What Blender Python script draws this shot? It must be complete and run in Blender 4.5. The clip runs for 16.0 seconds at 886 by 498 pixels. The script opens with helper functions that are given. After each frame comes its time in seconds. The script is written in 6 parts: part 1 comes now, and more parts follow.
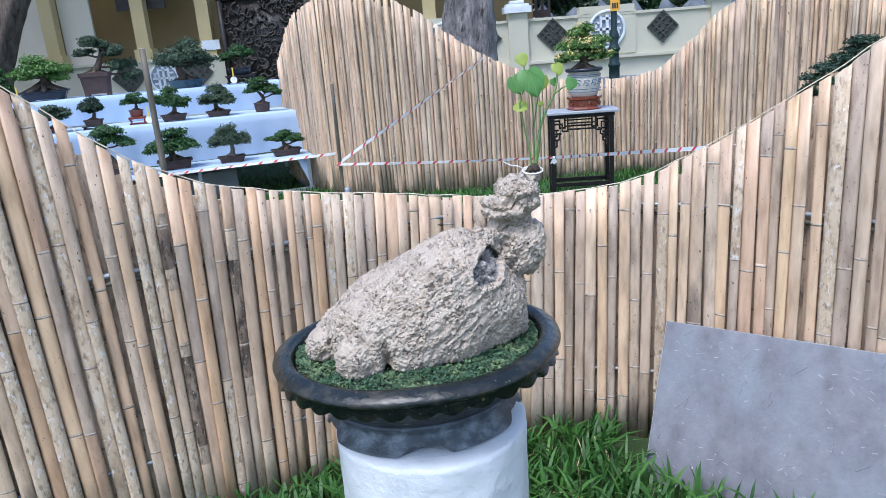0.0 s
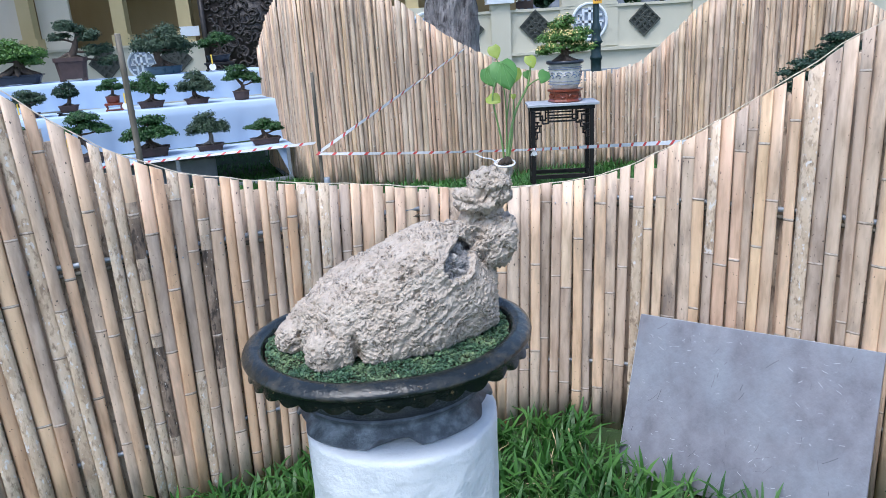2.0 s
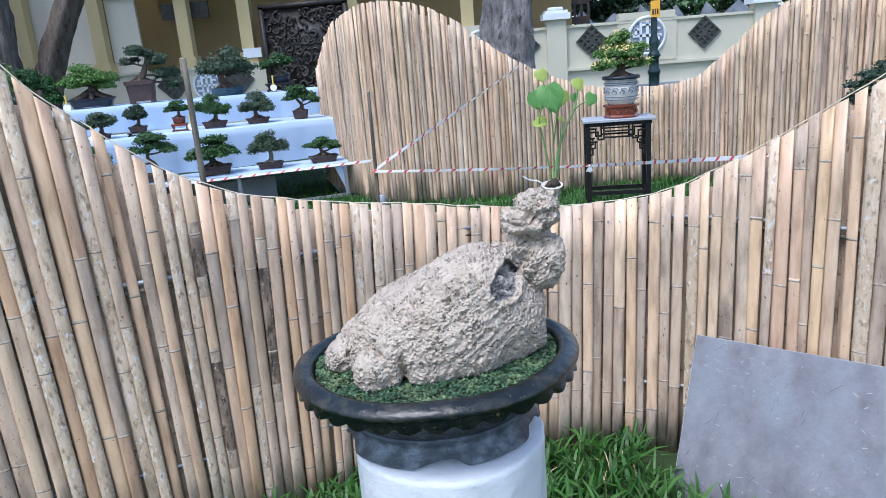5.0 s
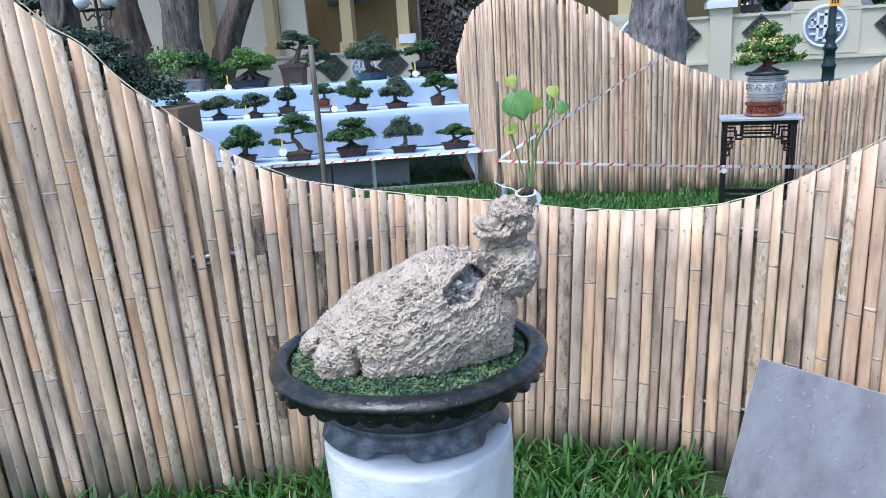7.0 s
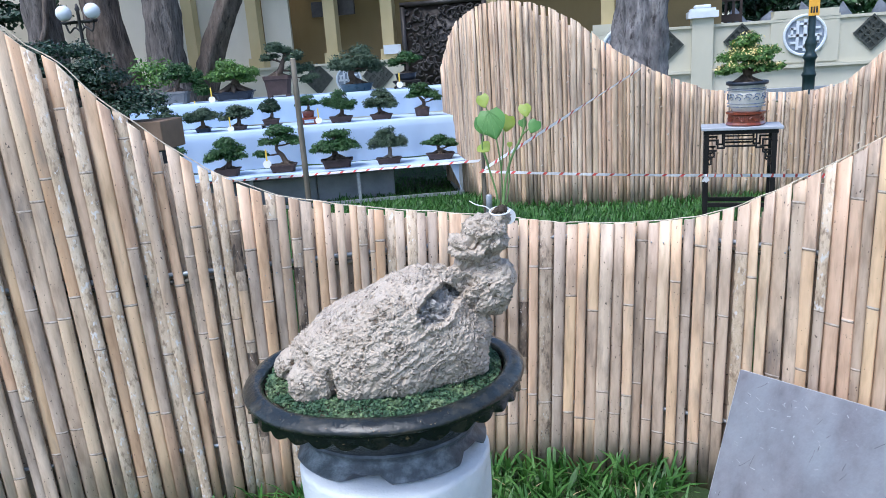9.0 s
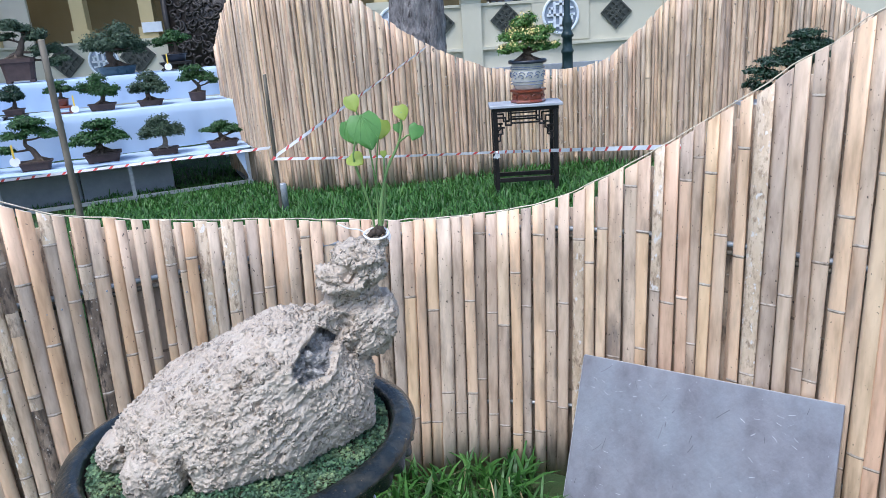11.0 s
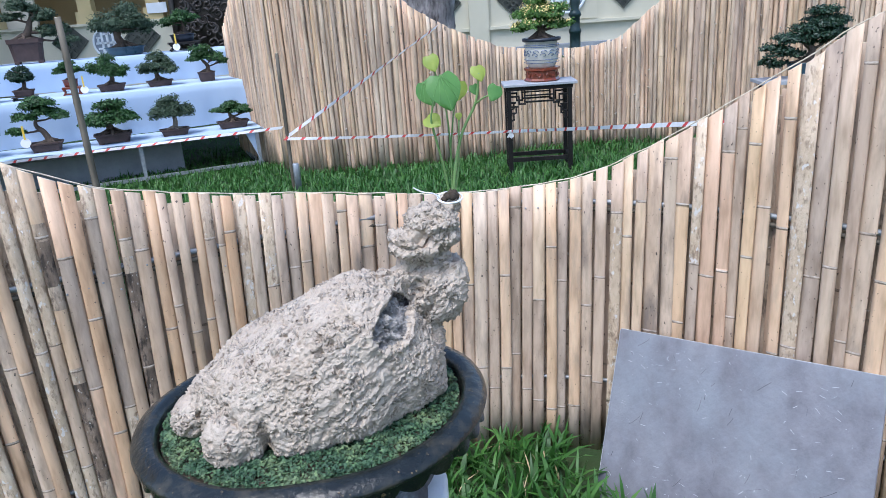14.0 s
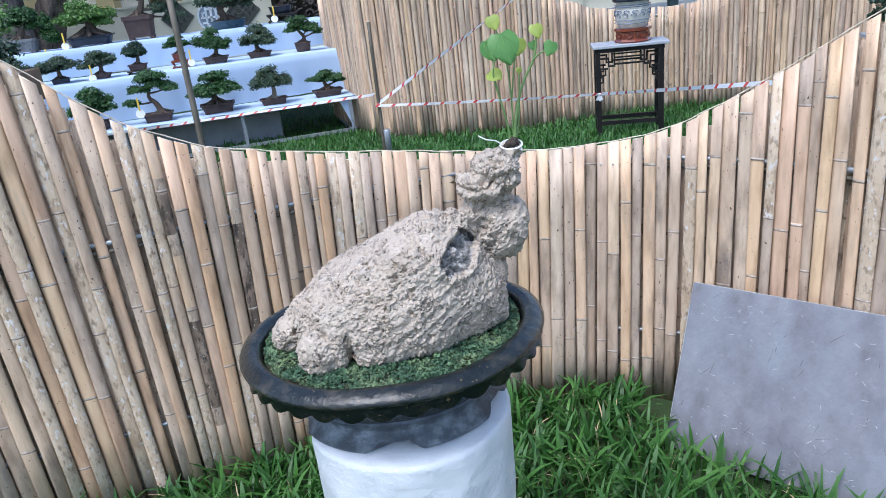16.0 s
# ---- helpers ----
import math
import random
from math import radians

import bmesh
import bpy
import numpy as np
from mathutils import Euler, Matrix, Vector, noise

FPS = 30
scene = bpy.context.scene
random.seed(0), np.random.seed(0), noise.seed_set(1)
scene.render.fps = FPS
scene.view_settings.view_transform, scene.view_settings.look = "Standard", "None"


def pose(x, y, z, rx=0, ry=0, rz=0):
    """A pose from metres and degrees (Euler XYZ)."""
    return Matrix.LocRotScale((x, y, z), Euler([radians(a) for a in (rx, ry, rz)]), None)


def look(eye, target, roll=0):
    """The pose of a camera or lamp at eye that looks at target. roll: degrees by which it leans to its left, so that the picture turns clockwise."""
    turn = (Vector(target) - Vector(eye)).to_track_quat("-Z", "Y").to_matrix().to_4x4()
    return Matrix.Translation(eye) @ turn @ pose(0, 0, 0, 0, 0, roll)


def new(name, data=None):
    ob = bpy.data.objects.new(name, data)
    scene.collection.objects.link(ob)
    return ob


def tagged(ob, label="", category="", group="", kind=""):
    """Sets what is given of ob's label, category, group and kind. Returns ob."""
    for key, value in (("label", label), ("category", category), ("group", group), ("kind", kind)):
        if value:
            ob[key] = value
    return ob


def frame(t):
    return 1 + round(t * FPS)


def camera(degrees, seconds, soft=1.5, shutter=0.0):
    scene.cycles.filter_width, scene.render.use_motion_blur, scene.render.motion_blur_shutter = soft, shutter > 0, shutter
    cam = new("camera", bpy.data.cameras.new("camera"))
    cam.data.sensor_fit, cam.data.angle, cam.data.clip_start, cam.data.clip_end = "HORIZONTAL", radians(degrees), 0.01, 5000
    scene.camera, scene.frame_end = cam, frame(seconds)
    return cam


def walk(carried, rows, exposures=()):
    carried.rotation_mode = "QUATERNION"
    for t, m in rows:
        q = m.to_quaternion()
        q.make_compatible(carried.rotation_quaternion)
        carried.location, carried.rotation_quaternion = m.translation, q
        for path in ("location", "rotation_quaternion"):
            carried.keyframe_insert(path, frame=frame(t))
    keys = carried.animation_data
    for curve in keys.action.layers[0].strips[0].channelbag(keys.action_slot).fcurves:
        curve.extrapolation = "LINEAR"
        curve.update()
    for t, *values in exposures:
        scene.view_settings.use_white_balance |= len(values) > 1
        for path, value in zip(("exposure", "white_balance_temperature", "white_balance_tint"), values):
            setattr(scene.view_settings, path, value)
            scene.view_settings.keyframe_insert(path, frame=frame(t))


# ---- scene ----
cam = camera(63.4, 16.0, 0.8)
PATH = [
    (0, (-0.014, -0.137, 1.552), (-0.005, 1.785, 0.998), -4.4),
    (0.5, (-0.003, -0.139, 1.552), (0.068, 1.778, 0.987), -4.1),
    (1, (-0.004, -0.132, 1.559), (0.081, 1.79, 1.01), -3.0),
    (1.5, (0.005, -0.132, 1.558), (0.062, 1.789, 1.004), -3.4),
    (2, (0.005, -0.131, 1.552), (0.064, 1.782, 0.97), -3.5),
    (2.5, (-0.002, -0.137, 1.56), (0.049, 1.784, 1.005), -3.6),
    (3, (-0.007, -0.14, 1.56), (0.034, 1.783, 1.013), -3.6),
    (3.5, (-0.011, -0.139, 1.561), (0.005, 1.786, 1.021), -3.7),
    (4, (-0.008, -0.141, 1.563), (-0.025, 1.786, 1.026), -4.6),
    (4.5, (-0.009, -0.141, 1.567), (-0.025, 1.787, 1.037), -5.1),
    (5, (0.022, -0.141, 1.566), (-0.071, 1.785, 1.036), -4.6),
    (5.2, (0.058, -0.147, 1.572), (-0.124, 1.778, 1.06), -4.2),
    (7.3, (0.377, -0.105, 1.574), (-0.132, 1.753, 1.036), -3.5),
    (7.5, (0.378, -0.109, 1.574), (-0.134, 1.749, 1.04), -3.3),
    (8, (0.378, -0.105, 1.573), (-0.128, 1.759, 1.054), -2.7),
    (8.5, (0.381, -0.094, 1.574), (-0.112, 1.771, 1.048), -3.5),
    (9, (0.386, -0.09, 1.588), (-0.083, 1.785, 1.075), -3.9),
    (9.5, (0.357, -0.036, 1.619), (0.064, 1.878, 1.118), -3.8),
    (10, (0.292, 0.045, 1.633), (0.223, 1.976, 1.118), -3.7),
    (10.2, (0.272, 0.069, 1.627), (0.266, 1.993, 1.081), -3.4),
    (12.3, (0.147, 0.159, 1.612), (0.309, 2.051, 0.985), -4.4),
    (12.5, (0.138, 0.155, 1.613), (0.283, 2.053, 0.998), -4.3),
    (13, (0.126, 0.154, 1.606), (0.261, 2.05, 0.985), -4.2),
    (13.5, (0.114, 0.149, 1.598), (0.221, 2.042, 0.961), -3.8),
    (14, (0.1, 0.142, 1.592), (0.201, 2.03, 0.94), -4.1),
    (14.5, (0.082, 0.126, 1.584), (0.156, 2.011, 0.921), -4.6),
    (15, (0.075, 0.11, 1.576), (0.143, 1.985, 0.883), -4.6),
    (15.5, (0.095, 0.05, 1.59), (0.009, 1.928, 0.907), -4.8),
    (16, (0.141, -0.009, 1.591), (-0.019, 1.853, 0.878), -6.5),
]
EXPOSURES = [(0.0, 1.02, 5800, 11), (5.0, 1.03, 5800, 11), (7.5, 1.12, 5800, 11), (9.5, 1.10, 5800, 11), (12.5, 0.99, 5800, 11), (16.0, 1.04, 5800, 11)]
walk(cam, [(t, look(eye, target, roll)) for t, eye, target, roll in PATH], EXPOSURES)

# ---------------- light ----------------
world = bpy.data.worlds.new("sky")
scene.world = world
world.use_nodes = True
wn = world.node_tree.nodes
sky = wn.new("ShaderNodeTexSky")
sky.sky_type, sky.sun_disc = "NISHITA", False
sky.sun_elevation, sky.sun_rotation = radians(64), radians(211)
sky.air_density, sky.dust_density, sky.ozone_density = 1.0, 2.0, 1.0
world.node_tree.links.new(sky.outputs["Color"], wn["Background"].inputs["Color"])
wn["Background"].inputs["Strength"].default_value = 0.15
sun_data = bpy.data.lights.new("sun", "SUN")
sun_data.energy, sun_data.angle, sun_data.color = 1.4, radians(26), (1.0, 0.97, 0.93)
sun = new("sun", sun_data)
sun.matrix_world = look((-3.0, -3.0, 12), (0, 2, 0))


# ---------------- materials ----------------
def surface(name, colors, scale=8.0, stretch=(1, 1, 1), rough=0.7, bump=0.2, fine=60.0, metal=0.0, tones=None,
            spots=None, spot_scale=3.0, spot_edge=(0.56, 0.62), coat=0.0, detail=8.0, specks=None, speck_scale=60.0, speck_edge=(0.66, 0.70), see=0.0, tone_of="Random", bump_at=0.01, spec=0.5):
    """colors: two or more colours over noise; tones: colours picked by the object's random number and blended in;
    spots: colour of blotches; see: share of light that passes through."""
    m = bpy.data.materials.new(name)
    m.use_nodes = True
    nt = m.node_tree
    nodes, links = nt.nodes, nt.links
    bsdf = nodes["Principled BSDF"]
    co = nodes.new("ShaderNodeTexCoord")
    info = nodes.new("ShaderNodeObjectInfo")
    shift = nodes.new("ShaderNodeVectorMath")
    shift.operation = "MULTIPLY_ADD"
    shift.inputs[1].default_value = stretch
    jump = nodes.new("ShaderNodeMath")
    jump.operation = "MULTIPLY"
    jump.inputs[1].default_value = 37.0
    links.new(info.outputs["Random"], jump.inputs[0])
    links.new(co.outputs["Object"], shift.inputs[0])
    links.new(jump.outputs[0], shift.inputs[2])

    def tex(s, d):
        n = nodes.new("ShaderNodeTexNoise")
        n.inputs["Scale"].default_value, n.inputs["Detail"].default_value, n.inputs["Roughness"].default_value = s, d, 0.6
        links.new(shift.outputs[0], n.inputs["Vector"])
        return n

    big = tex(scale, detail)
    ramp = nodes.new("ShaderNodeValToRGB")
    el = ramp.color_ramp.elements
    while len(el) < len(colors):
        el.new(0.5)
    for i, c in enumerate(colors):
        el[i].position = 0.28 + 0.44 * i / max(1, len(colors) - 1)
        el[i].color = (*c, 1)
    links.new(big.outputs["Fac"], ramp.inputs["Fac"])
    col = ramp.outputs["Color"]
    if tones:
        pick = nodes.new("ShaderNodeValToRGB")
        pe = pick.color_ramp.elements
        while len(pe) < len(tones):
            pe.new(0.5)
        for i, c in enumerate(tones):
            pe[i].position = i / max(1, len(tones) - 1)
            pe[i].color = (*c, 1)
        if tone_of == "Island":
            geo = nodes.new("ShaderNodeNewGeometry")
            links.new(geo.outputs["Random Per Island"], pick.inputs["Fac"])
        else:
            links.new(info.outputs["Random"], pick.inputs["Fac"])
        mix = nodes.new("ShaderNodeMix")
        mix.data_type, mix.blend_type = "RGBA", "MULTIPLY"
        mix.inputs["Factor"].default_value = 1.0
        links.new(col, mix.inputs["A"])
        links.new(pick.outputs["Color"], mix.inputs["B"])
        col = mix.outputs["Result"]
    if spots:
        sn = tex(spot_scale, 6.0)
        sr = nodes.new("ShaderNodeValToRGB")
        sr.color_ramp.elements[0].position, sr.color_ramp.elements[1].position = spot_edge
        links.new(sn.outputs["Fac"], sr.inputs["Fac"])
        mix = nodes.new("ShaderNodeMix")
        mix.data_type = "RGBA"
        links.new(sr.outputs["Color"], mix.inputs["Factor"])
        links.new(col, mix.inputs["A"])
        mix.inputs["B"].default_value = (*spots, 1)
        col = mix.outputs["Result"]
    if specks:
        even = nodes.new("ShaderNodeVectorMath")
        even.operation = "MULTIPLY_ADD"
        even.inputs[1].default_value = (1, 1, 0.6)
        links.new(co.outputs["Object"], even.inputs[0])
        links.new(jump.outputs[0], even.inputs[2])
        sn = nodes.new("ShaderNodeTexNoise")
        sn.inputs["Scale"].default_value, sn.inputs["Detail"].default_value = speck_scale, 4.0
        links.new(even.outputs[0], sn.inputs["Vector"])
        sr = nodes.new("ShaderNodeValToRGB")
        sr.color_ramp.elements[0].position, sr.color_ramp.elements[1].position = speck_edge
        links.new(sn.outputs["Fac"], sr.inputs["Fac"])
        mix = nodes.new("ShaderNodeMix")
        mix.data_type = "RGBA"
        links.new(sr.outputs["Color"], mix.inputs["Factor"])
        links.new(col, mix.inputs["A"])
        mix.inputs["B"].default_value = (*specks, 1)
        col = mix.outputs["Result"]
    links.new(col, bsdf.inputs["Base Color"])
    bsdf.inputs["Metallic"].default_value = metal
    bsdf.inputs["Coat Weight"].default_value = coat
    bsdf.inputs["Specular IOR Level"].default_value = spec
    rr = nodes.new("ShaderNodeMapRange")
    rr.inputs["To Min"].default_value, rr.inputs["To Max"].default_value = max(0.02, rough - 0.12), min(1, rough + 0.12)
    links.new(big.outputs["Fac"], rr.inputs["Value"])
    links.new(rr.outputs["Result"], bsdf.inputs["Roughness"])
    if bump:
        fn = tex(fine, 5.0)
        b = nodes.new("ShaderNodeBump")
        b.inputs["Strength"].default_value, b.inputs["Distance"].default_value = bump, bump_at
        links.new(fn.outputs["Fac"], b.inputs["Height"])
        links.new(b.outputs["Normal"], bsdf.inputs["Normal"])
    if see:
        bsdf.inputs["Transmission Weight"].default_value = 0.0
        tr = nodes.new("ShaderNodeBsdfTranslucent")
        links.new(col, tr.inputs["Color"])
        ms = nodes.new("ShaderNodeMixShader")
        ms.inputs["Fac"].default_value = see
        links.new(bsdf.outputs[0], ms.inputs[1])
        links.new(tr.outputs[0], ms.inputs[2])
        links.new(ms.outputs[0], nodes["Material Output"].inputs["Surface"])
    return m


BAMBOO_TONES = [(1.0, 0.80, 0.60), (0.80, 0.67, 0.55), (1.0, 0.85, 0.68), (0.92, 0.69, 0.50), (1.0, 0.90, 0.76), (0.68, 0.58, 0.50),
                (1.0, 0.75, 0.58), (0.92, 0.81, 0.67), (0.98, 0.79, 0.56), (0.84, 0.65, 0.51)]
BAMBOO_GREYS = [(1.0, 0.90, 0.77), (1.0, 0.84, 0.66), (0.78, 0.70, 0.62), (1.0, 0.80, 0.62)]
M_BAMBOO = surface("split_bamboo", [(0.50, 0.415, 0.335), (0.73, 0.635, 0.54), (0.84, 0.755, 0.65)], 12, (2.4, 2.4, 0.45), 0.50, 0.16, 60, detail=3.0,
                   tones=BAMBOO_TONES, spots=(0.34, 0.265, 0.20), spot_scale=5.0, spot_edge=(0.54, 0.74), specks=(0.12, 0.085, 0.06), speck_scale=150, speck_edge=(0.70, 0.73))
M_BAMBOO_GREY = surface("greyed_bamboo", [(0.36, 0.305, 0.26), (0.56, 0.49, 0.43), (0.70, 0.63, 0.56)], 13, (2.2, 2.2, 0.5), 0.55, 0.18, 60, detail=3.5,
                        tones=BAMBOO_GREYS, spots=(0.22, 0.175, 0.14), spot_scale=6.0, spot_edge=(0.53, 0.72), specks=(0.08, 0.06, 0.045), speck_scale=120, speck_edge=(0.67, 0.70))
# stained strips; in the second rows this dark colour stands in for joint shade
M_BAMBOO_DARK = surface("stained_and_joint_shade_bamboo", [(0.25, 0.18, 0.125), (0.45, 0.345, 0.25), (0.60, 0.49, 0.37)], 14, (1.4, 1.4, 0.5), 0.6, 0.5, 90,
                        spots=(0.13, 0.095, 0.068), spot_scale=42.0, spot_edge=(0.52, 0.68), specks=(0.52, 0.47, 0.40), speck_scale=130, speck_edge=(0.64, 0.68))
M_BAMBOO_LICHEN = surface("lichened_bamboo", [(0.40, 0.29, 0.19), (0.60, 0.47, 0.33), (0.70, 0.58, 0.44)], 14, (1.4, 1.4, 0.6), 0.65, 0.5, 90,
                          spots=(0.30, 0.215, 0.145), spot_scale=52.0, spot_edge=(0.52, 0.66), specks=(0.66, 0.62, 0.57), speck_scale=75, speck_edge=(0.60, 0.66))
M_BAMBOO_TAN = surface("tan_bamboo", [(0.42, 0.335, 0.26), (0.62, 0.52, 0.42), (0.73, 0.635, 0.52)], 12, (2.4, 2.4, 0.45), 0.50, 0.16, 60, detail=3.0,
                       tones=BAMBOO_TONES, spots=(0.30, 0.225, 0.16), spot_scale=6.0, spot_edge=(0.52, 0.72), specks=(0.12, 0.085, 0.06), speck_scale=150, speck_edge=(0.68, 0.72))
M_BURN = surface("blackened_bamboo", [(0.07, 0.05, 0.038), (0.22, 0.16, 0.115), (0.42, 0.32, 0.24)], 18, (1.6, 1.6, 0.6), 0.6, 0.5, 90,
                 spots=(0.045, 0.033, 0.026), spot_scale=34.0, spot_edge=(0.50, 0.62), specks=(0.5, 0.46, 0.40), speck_scale=110, speck_edge=(0.64, 0.68))
M_NODE = surface("bamboo_node", [(0.09, 0.063, 0.042), (0.26, 0.20, 0.145), (0.42, 0.34, 0.265)], 55, (1, 1, 2), 0.7, 0.5, 120)
M_NODE_PALE = surface("pale_bamboo_ring", [(0.26, 0.20, 0.15), (0.56, 0.48, 0.40), (0.78, 0.72, 0.65)], 55, (1, 1, 2), 0.7, 0.4, 120)
M_CUT = surface("cut_bamboo_end", [(0.60, 0.49, 0.35), (0.74, 0.65, 0.50)], 60, (1, 1, 1), 0.8, 0.3, 150)
M_BAMBOO_FAR = surface("thin_bamboo", [(0.36, 0.30, 0.25), (0.60, 0.535, 0.465), (0.78, 0.71, 0.63)], 9, (3, 3, 0.3), 0.6, 0.25, 70,
                       tones=BAMBOO_TONES, spots=(0.22, 0.165, 0.125), spot_scale=4.0, spot_edge=(0.53, 0.70), specks=(0.12, 0.085, 0.06), speck_scale=34, speck_edge=(0.68, 0.72))
M_POLE = surface("old_bamboo_pole", [(0.04, 0.033, 0.024), (0.10, 0.085, 0.06), (0.18, 0.155, 0.115)], 14, (1, 1, 0.2), 0.6, 0.3, 80)
M_TWINE = surface("pale_cord", [(0.48, 0.40, 0.29), (0.76, 0.68, 0.54)], 60, rough=0.9, bump=0.3)
M_ROCK = surface("grey_plaster_rock", [(0.37, 0.305, 0.235), (0.44, 0.37, 0.295), (0.51, 0.44, 0.355)], 30, (1, 1, 1), 0.55, 0.45, 90,
                 spots=(0.24, 0.18, 0.13), spot_scale=70, spot_edge=(0.63, 0.72), specks=(0.16, 0.12, 0.09), speck_scale=110, speck_edge=(0.665, 0.70), bump_at=0.020)
M_ROCK_DARK = surface("grey_pocket_stone", [(0.10, 0.093, 0.085), (0.32, 0.30, 0.28), (0.54, 0.51, 0.47)], 60, (1, 1, 1), 0.7, 1.0, 160, bump_at=0.012)

# rounded crumbs of plaster as relief over the rock's grain
nt = M_ROCK.node_tree
co = next(n for n in nt.nodes if n.type == "TEX_COORD")
bsdf = nt.nodes["Principled BSDF"]
vor = nt.nodes.new("ShaderNodeTexVoronoi")
vor.inputs["Scale"].default_value = 150.0
mask = nt.nodes.new("ShaderNodeTexNoise")
mask.inputs["Scale"].default_value = 28.0
lump = nt.nodes.new("ShaderNodeMapRange")
lump.interpolation_type = "SMOOTHSTEP"
lump.inputs["From Min"].default_value, lump.inputs["From Max"].default_value = 0.62, 0.0
gate = nt.nodes.new("ShaderNodeMapRange")
gate.inputs["From Min"].default_value, gate.inputs["From Max"].default_value = 0.40, 0.56
both = nt.nodes.new("ShaderNodeMath")
both.operation = "MULTIPLY"
crumbs = nt.nodes.new("ShaderNodeBump")
crumbs.inputs["Strength"].default_value, crumbs.inputs["Distance"].default_value = 1.0, 0.0046
wild = nt.nodes.new("ShaderNodeTexNoise")
wild.inputs["Scale"].default_value = 90.0
shake = nt.nodes.new("ShaderNodeVectorMath")
shake.operation = "MULTIPLY_ADD"
shake.inputs[1].default_value = (0.012, 0.012, 0.012)
nt.links.new(co.outputs["Object"], wild.inputs["Vector"])
nt.links.new(wild.outputs["Color"], shake.inputs[0])
nt.links.new(co.outputs["Object"], shake.inputs[2])
nt.links.new(shake.outputs[0], vor.inputs["Vector"])
nt.links.new(co.outputs["Object"], mask.inputs["Vector"])
nt.links.new(vor.outputs["Distance"], lump.inputs["Value"])
nt.links.new(mask.outputs["Fac"], gate.inputs["Value"])
nt.links.new(lump.outputs["Result"], both.inputs[0])
nt.links.new(gate.outputs["Result"], both.inputs[1])
nt.links.new(both.outputs[0], crumbs.inputs["Height"])
nt.links.new(bsdf.inputs["Normal"].links[0].from_socket, crumbs.inputs["Normal"])
nt.links.new(crumbs.outputs["Normal"], bsdf.inputs["Normal"])

# spots are the glaze's brown flecks and also stand in for yellow glints
M_GLAZE = surface("black_green_glaze", [(0.005, 0.008, 0.009), (0.013, 0.017, 0.017), (0.05, 0.045, 0.032)], 26, (1, 1, 1.5), 0.20, 0.45, 42, coat=0.15, spec=0.35,
                  spots=(0.20, 0.14, 0.07), spot_scale=95, spot_edge=(0.65, 0.70))
M_GLAZE_BODY = surface("dark_carved_glaze", [(0.005, 0.007, 0.008), (0.014, 0.018, 0.019), (0.045, 0.048, 0.042)], 30, (1, 1, 1.5), 0.22, 0.8, 30, spec=0.45, bump_at=0.015)
# the palest tone puts the feet's grey-blue highlights into the colour
M_GLAZE_FOOT = surface("dull_grey_glaze", [(0.02, 0.025, 0.032), (0.075, 0.09, 0.11), (0.24, 0.27, 0.30)], 26, (1, 1, 1), 0.42, 0.5, 40)
M_WRAP = surface("white_cloth_wrap", [(0.60, 0.64, 0.66), (0.66, 0.69, 0.70), (0.72, 0.74, 0.74)], 5, (1, 1, 1), 0.5, 0.5, 16, bump_at=0.02)
M_SOIL = surface("dark_soil", [(0.03, 0.022, 0.015), (0.09, 0.065, 0.045)], 40, rough=0.95, bump=0.8)
M_MOSS = surface("moss_leaf", [(0.03, 0.08, 0.045), (0.07, 0.14, 0.075), (0.22, 0.29, 0.15)], 18, rough=0.7, bump=0, tones=[(0.55, 0.6, 0.6), (1, 1, 1), (1.5, 1.45, 1.2)],
                 tone_of="Island", see=0.15)
M_SLAB = surface("grey_painted_board", [(0.11, 0.105, 0.12), (0.165, 0.165, 0.185), (0.215, 0.22, 0.24)], 11, (1.2, 1, 0.8), 0.42, 0.2, 60,
                 spots=(0.215, 0.235, 0.262), spot_scale=5, spot_edge=(0.42, 0.72), specks=(0.45, 0.46, 0.48), speck_scale=70, speck_edge=(0.72, 0.75))
M_SCRATCH = surface("white_scratch", [(0.36, 0.37, 0.39), (0.52, 0.53, 0.55)], 30, bump=0)
M_SCUFF = surface("dark_scuff", [(0.045, 0.042, 0.05), (0.10, 0.095, 0.11)], 30, bump=0)
M_GRASS = surface("grass_blade", [(0.024, 0.09, 0.018), (0.049, 0.15, 0.031), (0.095, 0.225, 0.055)], 5, rough=0.5, bump=0,
                  tones=[(0.55, 0.65, 0.5), (0.9, 0.9, 0.8), (1.1, 1.1, 1.0), (1.45, 1.3, 1.1)], tone_of="Island", see=0.3)
M_STRAW = surface("dry_blade", [(0.35, 0.26, 0.14), (0.55, 0.44, 0.27)], 20, rough=0.8, bump=0)
M_GROUND = surface("grass_ground", [(0.012, 0.026, 0.008), (0.026, 0.055, 0.014), (0.05, 0.055, 0.025)], 6, rough=0.95, bump=0.8, fine=40)
M_CLOTH = surface("pale_blue_cloth", [(0.35, 0.46, 0.615), (0.41, 0.52, 0.665)], 2.5, (1, 1, 0.5), 0.8, 0.2, 9, bump_at=0.02)
M_STEEL = surface("galvanised_steel", [(0.26, 0.28, 0.30), (0.40, 0.42, 0.44)], 30, rough=0.45, metal=0.5, bump=0.05)
M_CONCRETE = surface("grey_concrete", [(0.22, 0.24, 0.26), (0.32, 0.34, 0.36)], 6, rough=0.9, bump=0.4)
M_BLACKWOOD = surface("black_lacquer_wood", [(0.010, 0.010, 0.010), (0.022, 0.020, 0.019)], 10, (1, 1, 0.2), 0.38, 0.1, 60, spec=0.2)
